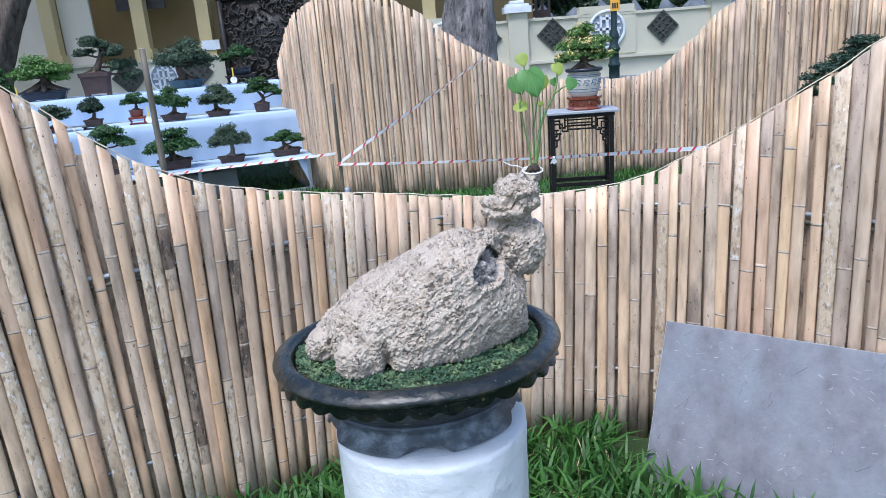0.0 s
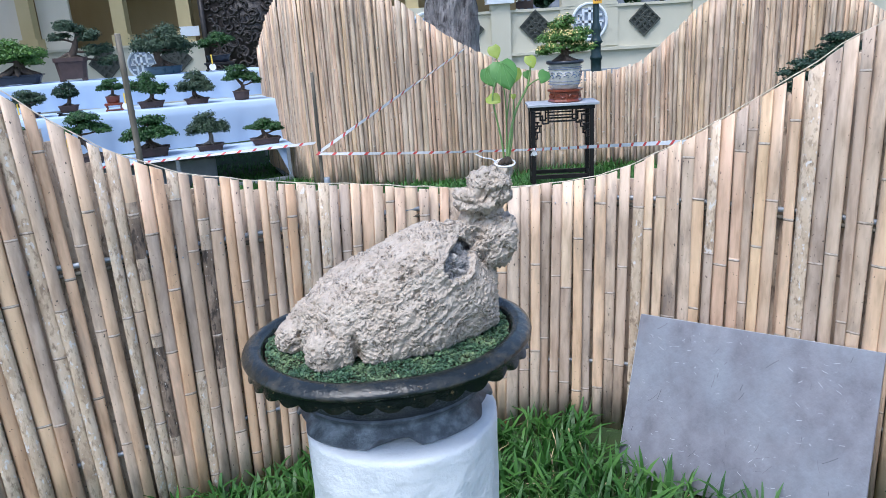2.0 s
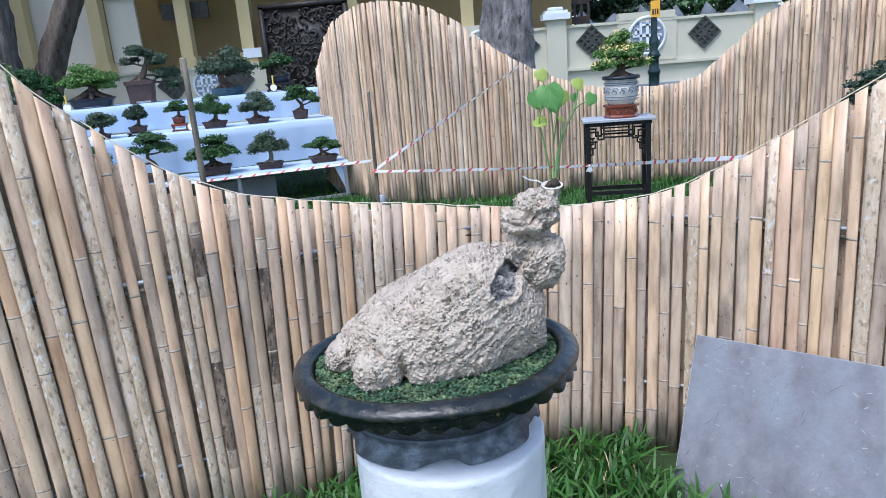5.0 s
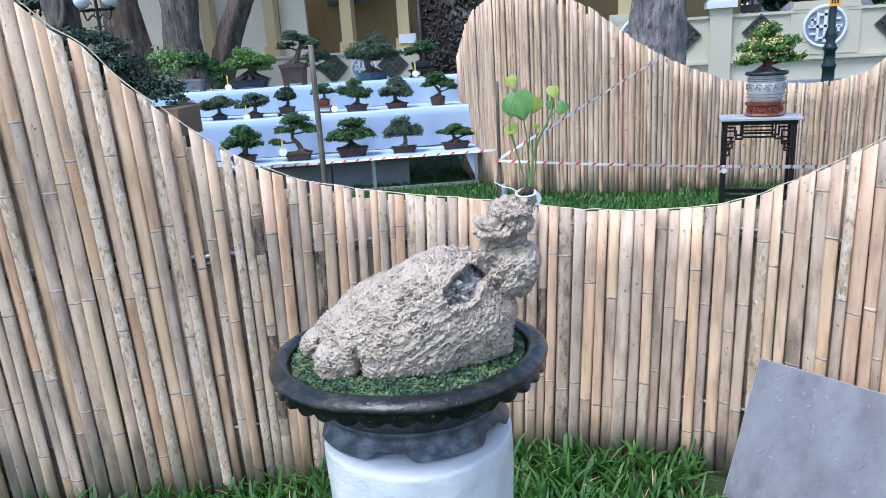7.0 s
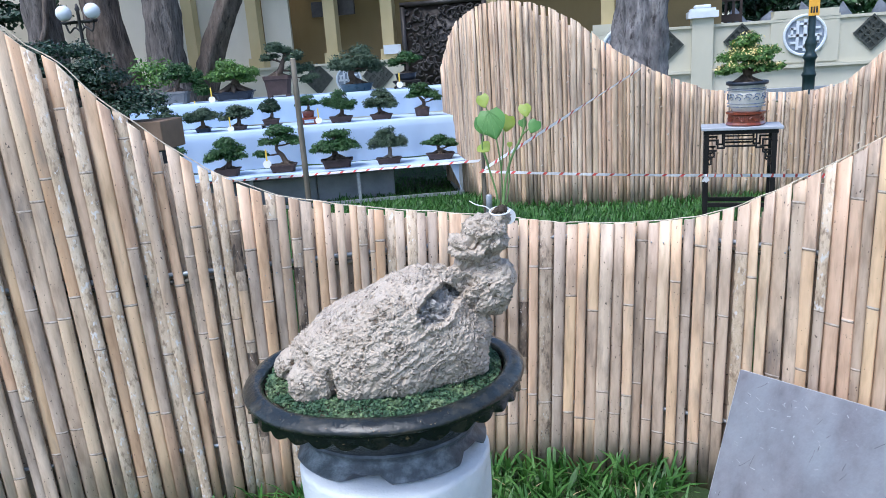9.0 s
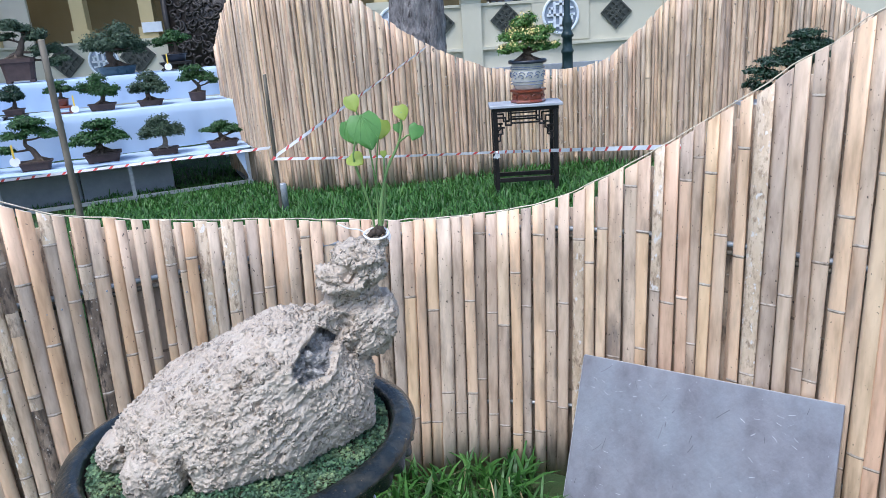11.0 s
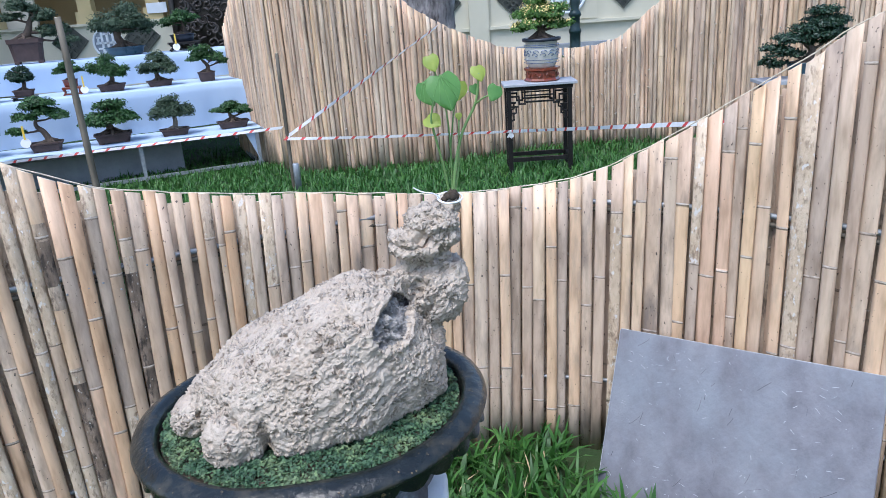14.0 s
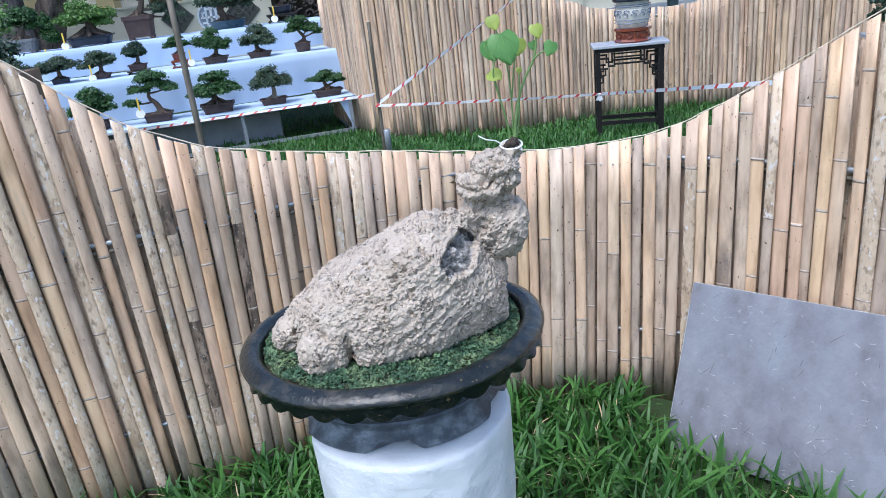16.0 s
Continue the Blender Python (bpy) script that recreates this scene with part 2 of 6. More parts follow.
M_REDWOOD = surface("red_lacquer_wood", [(0.12, 0.022, 0.010), (0.22, 0.045, 0.018)], 14, (1, 1, 0.3), 0.32, 0.1, 60, coat=0.3)
M_MARBLE = surface("grey_stone_top", [(0.27, 0.29, 0.32), (0.40, 0.42, 0.45)], 6, rough=0.5, bump=0.05)
M_PORCELAIN = surface("grey_white_porcelain", [(0.48, 0.46, 0.41), (0.64, 0.61, 0.54)], 14, rough=0.25, bump=0.03, coat=0.4)
M_COBALT = surface("cobalt_glaze", [(0.06, 0.09, 0.17), (0.16, 0.21, 0.32)], 25, rough=0.25, bump=0.05, coat=0.4)
M_TEAL = surface("teal_glaze", [(0.02, 0.05, 0.07), (0.04, 0.09, 0.12)], 12, rough=0.3, bump=0.05, coat=0.3)
M_NAVY = surface("navy_glaze", [(0.012, 0.016, 0.026), (0.025, 0.032, 0.048)], 12, rough=0.35, bump=0.05)
M_CLAY = surface("brown_clay", [(0.045, 0.026, 0.022), (0.085, 0.052, 0.045)], 14, rough=0.65, bump=0.15)
M_GREYCLAY = surface("grey_clay", [(0.12, 0.12, 0.12), (0.2, 0.2, 0.2)], 14, rough=0.75, bump=0.2)
M_BARK = surface("bonsai_bark", [(0.06, 0.042, 0.03), (0.14, 0.105, 0.08)], 40, (1, 1, 0.4), 0.9, 0.7, 90)
M_PALEBARK = surface("pale_bonsai_bark", [(0.18, 0.155, 0.13), (0.32, 0.28, 0.24)], 40, (1, 1, 0.4), 0.9, 0.6, 90)
LT = [(0.5, 0.55, 0.5), (0.9, 0.95, 0.9), (1.15, 1.1, 1.0), (1.6, 1.5, 1.3)]
M_LEAF = surface("bonsai_leaf", [(0.022, 0.075, 0.022), (0.045, 0.12, 0.032)], 12, rough=0.5, bump=0, tones=LT, tone_of="Island", see=0.2)
M_LEAF_LIGHT = surface("light_leaf", [(0.06, 0.15, 0.03), (0.13, 0.25, 0.06)], 12, rough=0.5, bump=0, tones=LT, tone_of="Island", see=0.25)
M_LEAF_DARK = surface("dark_leaf", [(0.010, 0.032, 0.018), (0.022, 0.058, 0.030)], 12, rough=0.45, bump=0, tones=LT, tone_of="Island", see=0.12)
M_LEAF_GREY = surface("grey_green_leaf", [(0.035, 0.065, 0.04), (0.07, 0.115, 0.07)], 12, rough=0.6, bump=0, tones=LT, tone_of="Island", see=0.15)
M_PETAL = surface("yellow_petal", [(0.72, 0.56, 0.18), (0.88, 0.76, 0.38)], 20, rough=0.6, bump=0, see=0.2)
M_SHOOT = surface("green_stem", [(0.13, 0.24, 0.07), (0.24, 0.37, 0.13)], 30, rough=0.5, bump=0.1)
M_BIGLEAF = surface("fresh_leaf", [(0.075, 0.21, 0.045), (0.13, 0.31, 0.075)], 25, rough=0.42, bump=0.1, fine=90, see=0.3)
M_YELLOWLEAF = surface("yellow_green_leaf", [(0.24, 0.33, 0.04), (0.38, 0.46, 0.09)], 25, rough=0.45, bump=0.1, fine=90, see=0.35)
M_VEIN = surface("leaf_vein", [(0.16, 0.34, 0.10), (0.20, 0.38, 0.12)], 20, rough=0.5, bump=0)
M_WHITE = surface("white_plastic", [(0.74, 0.74, 0.74), (0.82, 0.82, 0.82)], 10, rough=0.4, bump=0)
M_TAPE_WHITE = surface("white_barrier_film", [(0.80, 0.80, 0.82), (0.88, 0.88, 0.88)], 10, rough=0.35, bump=0, see=0.35)
M_TAPE_RED = surface("red_tape", [(0.48, 0.05, 0.05), (0.62, 0.09, 0.08)], 10, rough=0.4, bump=0)
M_TAG_YELLOW = surface("yellow_ribbon", [(0.75, 0.52, 0.05), (0.85, 0.62, 0.1)], 10, rough=0.5, bump=0)
M_TREE = surface("grey_tree_bark", [(0.075, 0.07, 0.07), (0.20, 0.185, 0.18), (0.37, 0.35, 0.335)], 7, (1.3, 1.3, 0.4), 0.9, 1.0, 20,
                 spots=(0.06, 0.052, 0.05), spot_scale=11, spot_edge=(0.54, 0.66), bump_at=0.07)
M_TREE_DARK = surface("dark_tree_bark", [(0.045, 0.034, 0.028), (0.115, 0.088, 0.072), (0.19, 0.155, 0.13)], 6, (1.2, 1.2, 0.25), 0.9, 1.0, 20,
                      spots=(0.03, 0.023, 0.02), spot_scale=9, spot_edge=(0.56, 0.68), bump_at=0.06)
M_TREE_MID = surface("folded_grey_bark", [(0.05, 0.043, 0.04), (0.135, 0.115, 0.105), (0.25, 0.22, 0.205)], 6, (1.3, 1.3, 0.25), 0.9, 1.0, 20,
                     spots=(0.04, 0.034, 0.032), spot_scale=9, spot_edge=(0.54, 0.66), bump_at=0.07)
M_CREAM = surface("cream_painted_wall", [(0.50, 0.475, 0.37), (0.57, 0.54, 0.43)], 1.2, (1, 1, 0.5), 0.8, 0.1, 30)
M_PALEWALL = surface("pale_plaster", [(0.60, 0.565, 0.46), (0.68, 0.635, 0.535)], 1.2, (1, 1, 0.5), 0.8, 0.1, 30)
M_OCHRE = surface("ochre_plaster", [(0.27, 0.185, 0.075), (0.33, 0.235, 0.105)], 1.5, (1, 1, 0.5), 0.8, 0.1, 30)
M_OCHRE_PALE = surface("pale_ochre_column", [(0.50, 0.40, 0.20), (0.58, 0.47, 0.26)], 1.5, (1, 1, 0.5), 0.8, 0.1, 30)
M_LATTICE = surface("dark_ceramic_lattice", [(0.022, 0.026, 0.022), (0.075, 0.08, 0.066)], 12, rough=0.6, bump=0.4)
M_MURAL = surface("dark_carved_wood", [(0.016, 0.013, 0.012), (0.05, 0.04, 0.034)], 8, rough=0.42, bump=0.6, fine=10, bump_at=0.03)
M_ROUNDEL = surface("white_roundel", [(0.62, 0.67, 0.72), (0.72, 0.76, 0.80)], 5, rough=0.6, bump=0.1)
M_ROUNDEL_BACK = surface("grey_roundel_ground", [(0.20, 0.24, 0.30), (0.28, 0.32, 0.38)], 5, rough=0.7, bump=0.1)
M_POST = surface("dark_green_iron", [(0.008, 0.022, 0.024), (0.016, 0.038, 0.040)], 12, rough=0.35, bump=0.05, metal=0.2)
M_ORANGE = surface("orange_plate", [(0.75, 0.36, 0.03), (0.85, 0.45, 0.05)], 12, rough=0.5, bump=0)
M_BLACK = surface("black_paint", [(0.012, 0.012, 0.012), (0.02, 0.02, 0.02)], 12, rough=0.5, bump=0)
M_GLOBE = surface("opal_glass", [(0.72, 0.76, 0.80), (0.80, 0.84, 0.88)], 3, rough=0.25, bump=0)
M_ROCKERY = surface("rockery_stone", [(0.06, 0.07, 0.085), (0.16, 0.18, 0.20)], 3, rough=0.9, bump=0.8, fine=12)
M_ROOF = surface("dark_roof", [(0.05, 0.035, 0.03), (0.1, 0.07, 0.055)], 4, rough=0.8, bump=0.4)
M_BOX = surface("brown_box", [(0.16, 0.10, 0.06), (0.24, 0.155, 0.10)], 6, rough=0.75, bump=0.15)
M_PAVING = surface("paved_yard", [(0.30, 0.28, 0.25), (0.42, 0.40, 0.36)], 2, rough=0.9, bump=0.3)


# ---------------- mesh helpers ----------------
def finish(name, me, mats, parent=None, label="", smooth=True):
    for m in (mats if isinstance(mats, (list, tuple)) else [mats]):
        me.materials.append(m)
    if smooth:
        me.polygons.foreach_set("use_smooth", [True] * len(me.polygons))
    ob = new(name, me)
    if parent is not None:
        ob.parent = parent
    if label:
        ob["label"] = label
    return ob


def part(name, bm, mats, parent=None, label="", smooth=False):
    me = bpy.data.meshes.new(name)
    bmesh.ops.recalc_face_normals(bm, faces=bm.faces)
    bm.to_mesh(me)
    bm.free()
    return finish(name, me, mats, parent, label, smooth)


def raw(name, verts, faces, mats, parent=None, label="", smooth=False):
    me = bpy.data.meshes.new(name)
    me.from_pydata([tuple(v) for v in verts], [], [tuple(f) for f in faces])
    return finish(name, me, mats, parent, label, smooth)


def thing(name, x, y, z, rz=0, label="", category="", group="", kind=""):
    ob = new(name)
    ob.empty_display_size = 0.05
    ob.matrix_world = pose(x, y, z, 0, 0, rz)
    return tagged(ob, label, category, group, kind)


def box(bm, x0, x1, y0, y1, z0, z1, m=None, bevel=0.0, mat=0):
    made = bmesh.ops.create_cube(bm, size=1)["verts"]
    t = Matrix.Translation(((x0 + x1) / 2, (y0 + y1) / 2, (z0 + z1) / 2)) @ Matrix.Diagonal((x1 - x0, y1 - y0, z1 - z0, 1))
    bmesh.ops.transform(bm, matrix=(m @ t) if m else t, verts=made)
    faces = {f for v in made for f in v.link_faces}
    for f in faces:
        f.material_index = mat
    if bevel:
        edges = {e for v in made for e in v.link_edges}
        bmesh.ops.bevel(bm, geom=list(edges), offset=bevel, segments=1, affect="EDGES")
    return bm


def boxed(*a, **k):
    return box(bmesh.new(), *a, **k)


def lathe(bm, profile, seg=32, sx=1.0, sy=1.0, wave=None, cap_top=True, cap_low=True, mat=0):
    """profile: (radius, height) from the bottom to the top; wave(i, angle) gives a (radius factor, lift)."""
    rings = []
    for i, (r, z) in enumerate(profile):
        ring = []
        for k in range(seg):
            a = 2 * math.pi * k / seg
            f, dz = wave(i, a) if wave else (1, 0)
            ring.append(bm.verts.new((r * f * sx * math.cos(a), r * f * sy * math.sin(a), z + dz)))
        rings.append(ring)
    for lo, hi in zip(rings, rings[1:]):
        for k in range(seg):
            f = bm.faces.new((lo[k], lo[(k + 1) % seg], hi[(k + 1) % seg], hi[k]))
            f.material_index = mat
    if cap_low:
        bm.faces.new(rings[0][::-1])
    if cap_top:
        bm.faces.new(rings[-1])
    return bm


def tube(bm, pts, radii, seg=8, mat=0):
    pts = [Vector(p) for p in pts]
    if not hasattr(radii, "__len__"):
        radii = [radii] * len(pts)
    side = Vector((1, 0, 0))
    rings = []
    for i, p in enumerate(pts):
        way = (pts[min(i + 1, len(pts) - 1)] - pts[max(i - 1, 0)]).normalized()
        side = (side - way * side.dot(way))
        side = side.normalized() if side.length > 1e-4 else way.orthogonal().normalized()
        up = way.cross(side)
        rings.append([bm.verts.new(p + (side * math.cos(2 * math.pi * k / seg) + up * math.sin(2 * math.pi * k / seg)) * radii[i]) for k in range(seg)])
    for lo, hi in zip(rings, rings[1:]):
        for k in range(seg):
            f = bm.faces.new((lo[k], lo[(k + 1) % seg], hi[(k + 1) % seg], hi[k]))
            f.material_index = mat
    bm.faces.new(rings[0][::-1])
    bm.faces.new(rings[-1])
    return bm


def curve_points(pts, steps=5):
    """A smooth line through the points."""
    pts = [Vector(p) for p in pts]
    out = []
    for i in range(len(pts) - 1):
        a, b, c, d = pts[max(i - 1, 0)], pts[i], pts[i + 1], pts[min(i + 2, len(pts) - 1)]
        for k in range(steps):
            t = k / steps
            out.append(0.5 * ((2 * b) + (c - a) * t + (2 * a - 5 * b + 4 * c - d) * t * t + (3 * b - a - 3 * c + d) * t ** 3))
    return out + [pts[-1]]


def leaf_mesh(centres, ups, size, rng, wide=0.55, vary=0.35):
    """One four-cornered leaf at each centre, roughly facing ups."""
    n = len(centres)
    nrm = ups + rng.normal(0, 0.55, (n, 3))
    nrm /= np.linalg.norm(nrm, axis=1)[:, None] + 1e-9
    ax = np.cross(nrm, rng.normal(0, 1, (n, 3)))
    ax /= np.linalg.norm(ax, axis=1)[:, None] + 1e-9
    bx = np.cross(nrm, ax)
    s = (size * (1 + vary * rng.uniform(-1, 1, n)))[:, None]
    v = np.stack([centres - ax * s, centres + bx * s * wide + nrm * s * 0.12, centres + ax * s, centres - bx * s * wide + nrm * s * 0.12], 1).reshape(-1, 3)
    f = np.arange(4 * n).reshape(n, 4)
    return v, f


def cloud(pads, n, size, rng, lean=0.6):
    """Leaves in the shells of flattened clumps: pads are (x, y, z, rx, ry, rz)."""
    pads = np.array(pads, float)
    w = pads[:, 3] * pads[:, 4] + pads[:, 3] * pads[:, 5]
    pick = rng.choice(len(pads), n, p=w / w.sum())
    d = rng.normal(0, 1, (n, 3))
    d /= np.linalg.norm(d, axis=1)[:, None]
    d[:, 2] = np.where(d[:, 2] < -0.3, -0.35 * d[:, 2], d[:, 2])
    r = rng.uniform(0.35, 1.08, n)[:, None] ** 0.5
    p = pads[pick]
    c = p[:, :3] + d * r * p[:, 3:] * (1 + 0.16 * rng.normal(0, 1, (n, 1)))
    ups = d + np.array([0, 0, lean])
    return leaf_mesh(c, ups, size, rng)


def fence_profile(table):
    xs, zs = zip(*table)
    return lambda x: float(np.interp(x, xs, zs))


# ---------------- ground ----------------
DIP = [(5.0, 0.0), (7.4, -0.17), (8.2, -0.256), (11.0, -0.256), (12.3, 0.0)]


def ground_z(y):
    """The lawn falls away a little behind the table and rises again before the trees."""
    return float(np.interp(y, [p[0] for p in DIP], [p[1] for p in DIP]))


bm = bmesh.new()
bmesh.ops.create_grid(bm, x_segments=60, y_segments=240, size=1)
for v in bm.verts:
    v.co = Vector((400 * v.co.x * abs(v.co.x) ** 2, 400 * v.co.y * abs(v.co.y) ** 2, 0.0))
    v.co.z = ground_z(v.co.y)
ground = tagged(part("ground", bm, M_GROUND), "dark soil ground under trodden green grass", "ground", kind="structure")


def front_y(x):
    if x < -1.15:
        return 1.9133 + 0.36 * (x + 1.15)
    return -0.13825 * x ** 3 - 0.31136 * x ** 2 + 0.24328 * x + 2.3949


def back_y(x):
    y = 7.5 + 0.28 * math.exp(-((x - 2.0) / 1.0) ** 2) - 0.12 * math.exp(-((x - 0.2) / 0.8) ** 2)
    if x < -0.7:
        y += 1.42 * (-0.7 - x) ** 1.6
    if x > 3.4:
        y -= 0.10 * (x - 3.4)
    return y


FAR = 1.16
FAR_AT = Vector((0.2, -0.03, 1.585)) * (1 - FAR)


def far_y(x):
    """The far fence's line on the lawn."""
    return FAR_AT.y + FAR * back_y((x - FAR_AT.x) / FAR)


front_top = fence_profile([(-2.2, 2.1), (-1.7, 2.0), (-1.55, 1.90), (-1.44, 1.785), (-1.37, 1.71), (-1.28, 1.645), (-1.22, 1.56), (-1.13, 1.472), (-1.03, 1.375),
                           (-0.93, 1.288), (-0.82, 1.22), (-0.72, 1.17), (-0.56, 1.125), (-0.38, 1.085), (-0.19, 1.054), (0.0, 1.02), (0.2, 0.99),
                           (0.4, 0.985), (0.55, 0.998), (0.66, 1.018), (0.78, 1.065), (0.88, 1.125), (0.97, 1.19), (1.03, 1.235), (1.13, 1.326),
                           (1.2, 1.386), (1.25, 1.447), (1.31, 1.5), (1.35, 1.555), (1.5, 1.68), (1.8, 1.8)])
back_top = fence_profile([(-1.86, 1.43), (-1.72, 1.6), (-1.58, 1.80), (-1.42, 1.955), (-1.25, 2.03), (-1.0, 2.1), (-0.72, 2.11), (-0.44, 2.06), (-0.2, 1.96),
                          (0.0, 1.84), (0.22, 1.66), (0.44, 1.51), (0.72, 1.34), (0.93, 1.24), (1.2, 1.13), (1.46, 1.08), (2.0, 1.035), (2.26, 1.05),
                          (2.5, 1.11), (2.68, 1.26), (2.86, 1.42), (3.08, 1.65), (3.31, 1.78), (3.7, 1.9), (4.1, 1.89), (4.44, 1.76), (4.76, 1.57), (5.4, 1.2)])


def slat_mesh(name, width, height, nodes, rng, deep=0.008, mats=(), slant=0.0, flare=0.0, burn=()):
    """A split bamboo strip that stands on z = 0: a shallow arch with swollen joints and a pale sawn top."""
    seg = 4
    zs = {0.0: 1.0, height: 1.0}
    for n in nodes:
        for d, f in ((-0.010, 1.0), (-0.004, 1.035), (0.0, 0.96), (0.005, 1.07), (0.010, 1.001)):
            if 0.01 < n + d < height - 0.01:
                zs[n + d] = f
    for k in range(1, 5):
        zs.setdefault(height * k / 5 + 0.0007, 1.0)
    for z0, z1 in burn:
        zs.setdefault(z0, 1.0)
        zs.setdefault(min(z1, height - 0.012), 1.0)
        zs.setdefault(max(0.012, z0 - 0.07), 1.0)
        zs.setdefault(min(z1 + 0.05, height - 0.013), 1.0)
    zl = sorted(zs)
    verts, faces, mi = [], [], []
    tint = [0 if rng.random() < 0.70 else 3 for q in range(len(nodes) + 1)] if len(mats) > 3 else [0] * (len(nodes) + 1)
    ph, bow = rng.uniform(0, 6.28), rng.uniform(0.0, 0.0035)
    for z in zl:
        f = zs[z]
        w = width * f * (1 + 0.02 * math.sin(z * 5 + ph) + flare * (z - 0.7))
        ox = bow * math.sin(z * 3.1 + ph)
        top = z == height
        for k in range(seg + 1):
            a = -1 + 2 * k / seg
            zz = z + (slant * a * width / 2 + rng.uniform(-0.0015, 0.0015) if top else 0)
            verts.append((a * w / 2 + ox, -deep * f * (1 - a * a), zz))
        verts.append((w / 2 * 0.96 + ox, 0.006, z + (slant * width / 2 if top else 0)))
        verts.append((-w / 2 * 0.96 + ox, 0.006, z - (slant * width / 2 if top else 0)))
    n = seg + 3
    for i in range(len(zl) - 1):
        joint = abs(zs[zl[i]] - 1) > 0.001 and abs(zs[zl[i + 1]] - 1) > 0.001
        for k in range(n):
            a, b = i * n + k, i * n + (k + 1) % n
            faces.append((a, b, b + n, a + n))
            burnt = any(z0 - 0.001 <= zl[i] < z1 - 0.002 for z0, z1 in burn)
            singed = any(z0 - 0.071 <= zl[i] < z1 + 0.048 for z0, z1 in burn)
            mi.append((4 if len(mats) > 4 and zs[zl[i]] == 0.96 else 1) if joint else 5 if burnt else 6 if singed else tint[sum(1 for q in nodes if q < zl[i] + 0.001)])
    faces.append(tuple(range(n))[::-1])
    mi.append(0)
    faces.append(tuple(range((len(zl) - 1) * n, len(zl) * n)))
    mi.append(2)
    me = bpy.data.meshes.new(name)
    me.from_pydata(verts, [], faces)
    for m in mats:
        me.materials.append(m)
    me.polygons.foreach_set("material_index", mi)
    me.polygons.foreach_set("use_smooth", [i % n < seg for i in range(len(faces))])
    return me


# ---------------- distant setting: yard wall, pavilion, trees ----------------
WALL_Y = 20.0


def diamond_lattice(parent, x, z, r, y):
    bm = bmesh.new()
    outer = [(x, z + r), (x + r, z), (x, z - r), (x - r, z)]
    inner = [(x + (a - x) * 0.86, z + (b - z) * 0.86) for a, b in outer]
    for k in range(4):
        a, b, c, d = outer[k], outer[(k + 1) % 4], inner[(k + 1) % 4], inner[k]
        lo = [bm.verts.new((p[0], y, p[1])) for p in (a, b, c, d)]
        hi = [bm.verts.new((p[0], y - 0.05, p[1])) for p in (a, b, c, d)]
        bm.faces.new(hi)
        for i in range(4):
            bm.faces.new((lo[i], lo[(i + 1) % 4], hi[(i + 1) % 4], hi[i]))
    back = [bm.verts.new((p[0], y - 0.008, p[1])) for p in outer]
    bm.faces.new(back)
    turn = Matrix.Translation((x, y - 0.025, z)) @ pose(0, 0, 0, 0, 45, 0)
    for i in (-0.33, 0.0, 0.33):
        s = r * 0.62
        box(bm, i * s * 1.5 - 0.025, i * s * 1.5 + 0.025, -0.02, 0.02, -s, s, turn)
        box(bm, -s, s, -0.018, 0.018, i * s * 1.5 - 0.025, i * s * 1.5 + 0.025, turn)
    for sx, sz in ((-0.28, -0.05), (0.25, 0.02), (0.0, 0.3), (0.0, -0.3)):
        tube(bm, [(x + sx * r + 0.12 * r * math.cos(t), y - 0.035, z + sz * r + 0.12 * r * math.sin(t)) for t in [k * math.pi / 5 for k in range(10)]], 0.02, 5)
    return part("diamond_lattice", bm, M_LATTICE, parent, "dark ceramic lattice in a diamond opening")


def roundel(parent, x, z, r, y):
    bm = bmesh.new()
    made = bmesh.ops.create_circle(bm, cap_ends=True, segments=32, radius=r)["verts"]
    bmesh.ops.transform(bm, matrix=Matrix.Translation((x, y - 0.006, z)) @ pose(0, 0, 0, 90), verts=made)
    ground_disc = part("roundel_ground", bm, M_ROUNDEL_BACK, parent)
    bm = bmesh.new()
    tube(bm, [(x + r * math.cos(k * math.pi / 16), y - 0.02, z + r * math.sin(k * math.pi / 16)) for k in range(33)], r * 0.075, 6)
    s = r / 10.0
    for x0, x1, z0, z1 in ((-0.8, 0.8, -8, 8), (-4.3, -3.0, -7.2, 7.2), (3.0, 4.3, -7.2, 7.2), (-8, 8, -0.7, 0.7), (-7.2, -4, 3, 4.2), (4, 7.2, 3, 4.2),
                           (-7.2, -4, -4.2, -3), (4, 7.2, -4.2, -3), (-7.0, -5.8, 0, 4), (5.8, 7.0, -4, 0), (-3, 3, 5.2, 6.4), (-3, 3, -6.4, -5.2)):
        box(bm, x + x0 * s, x + x1 * s, y - 0.05, y - 0.004, z + z0 * s, z + z1 * s)
    part("roundel_fret", bm, M_ROUNDEL, ground_disc, "white fretwork in a round frame")
    return ground_disc


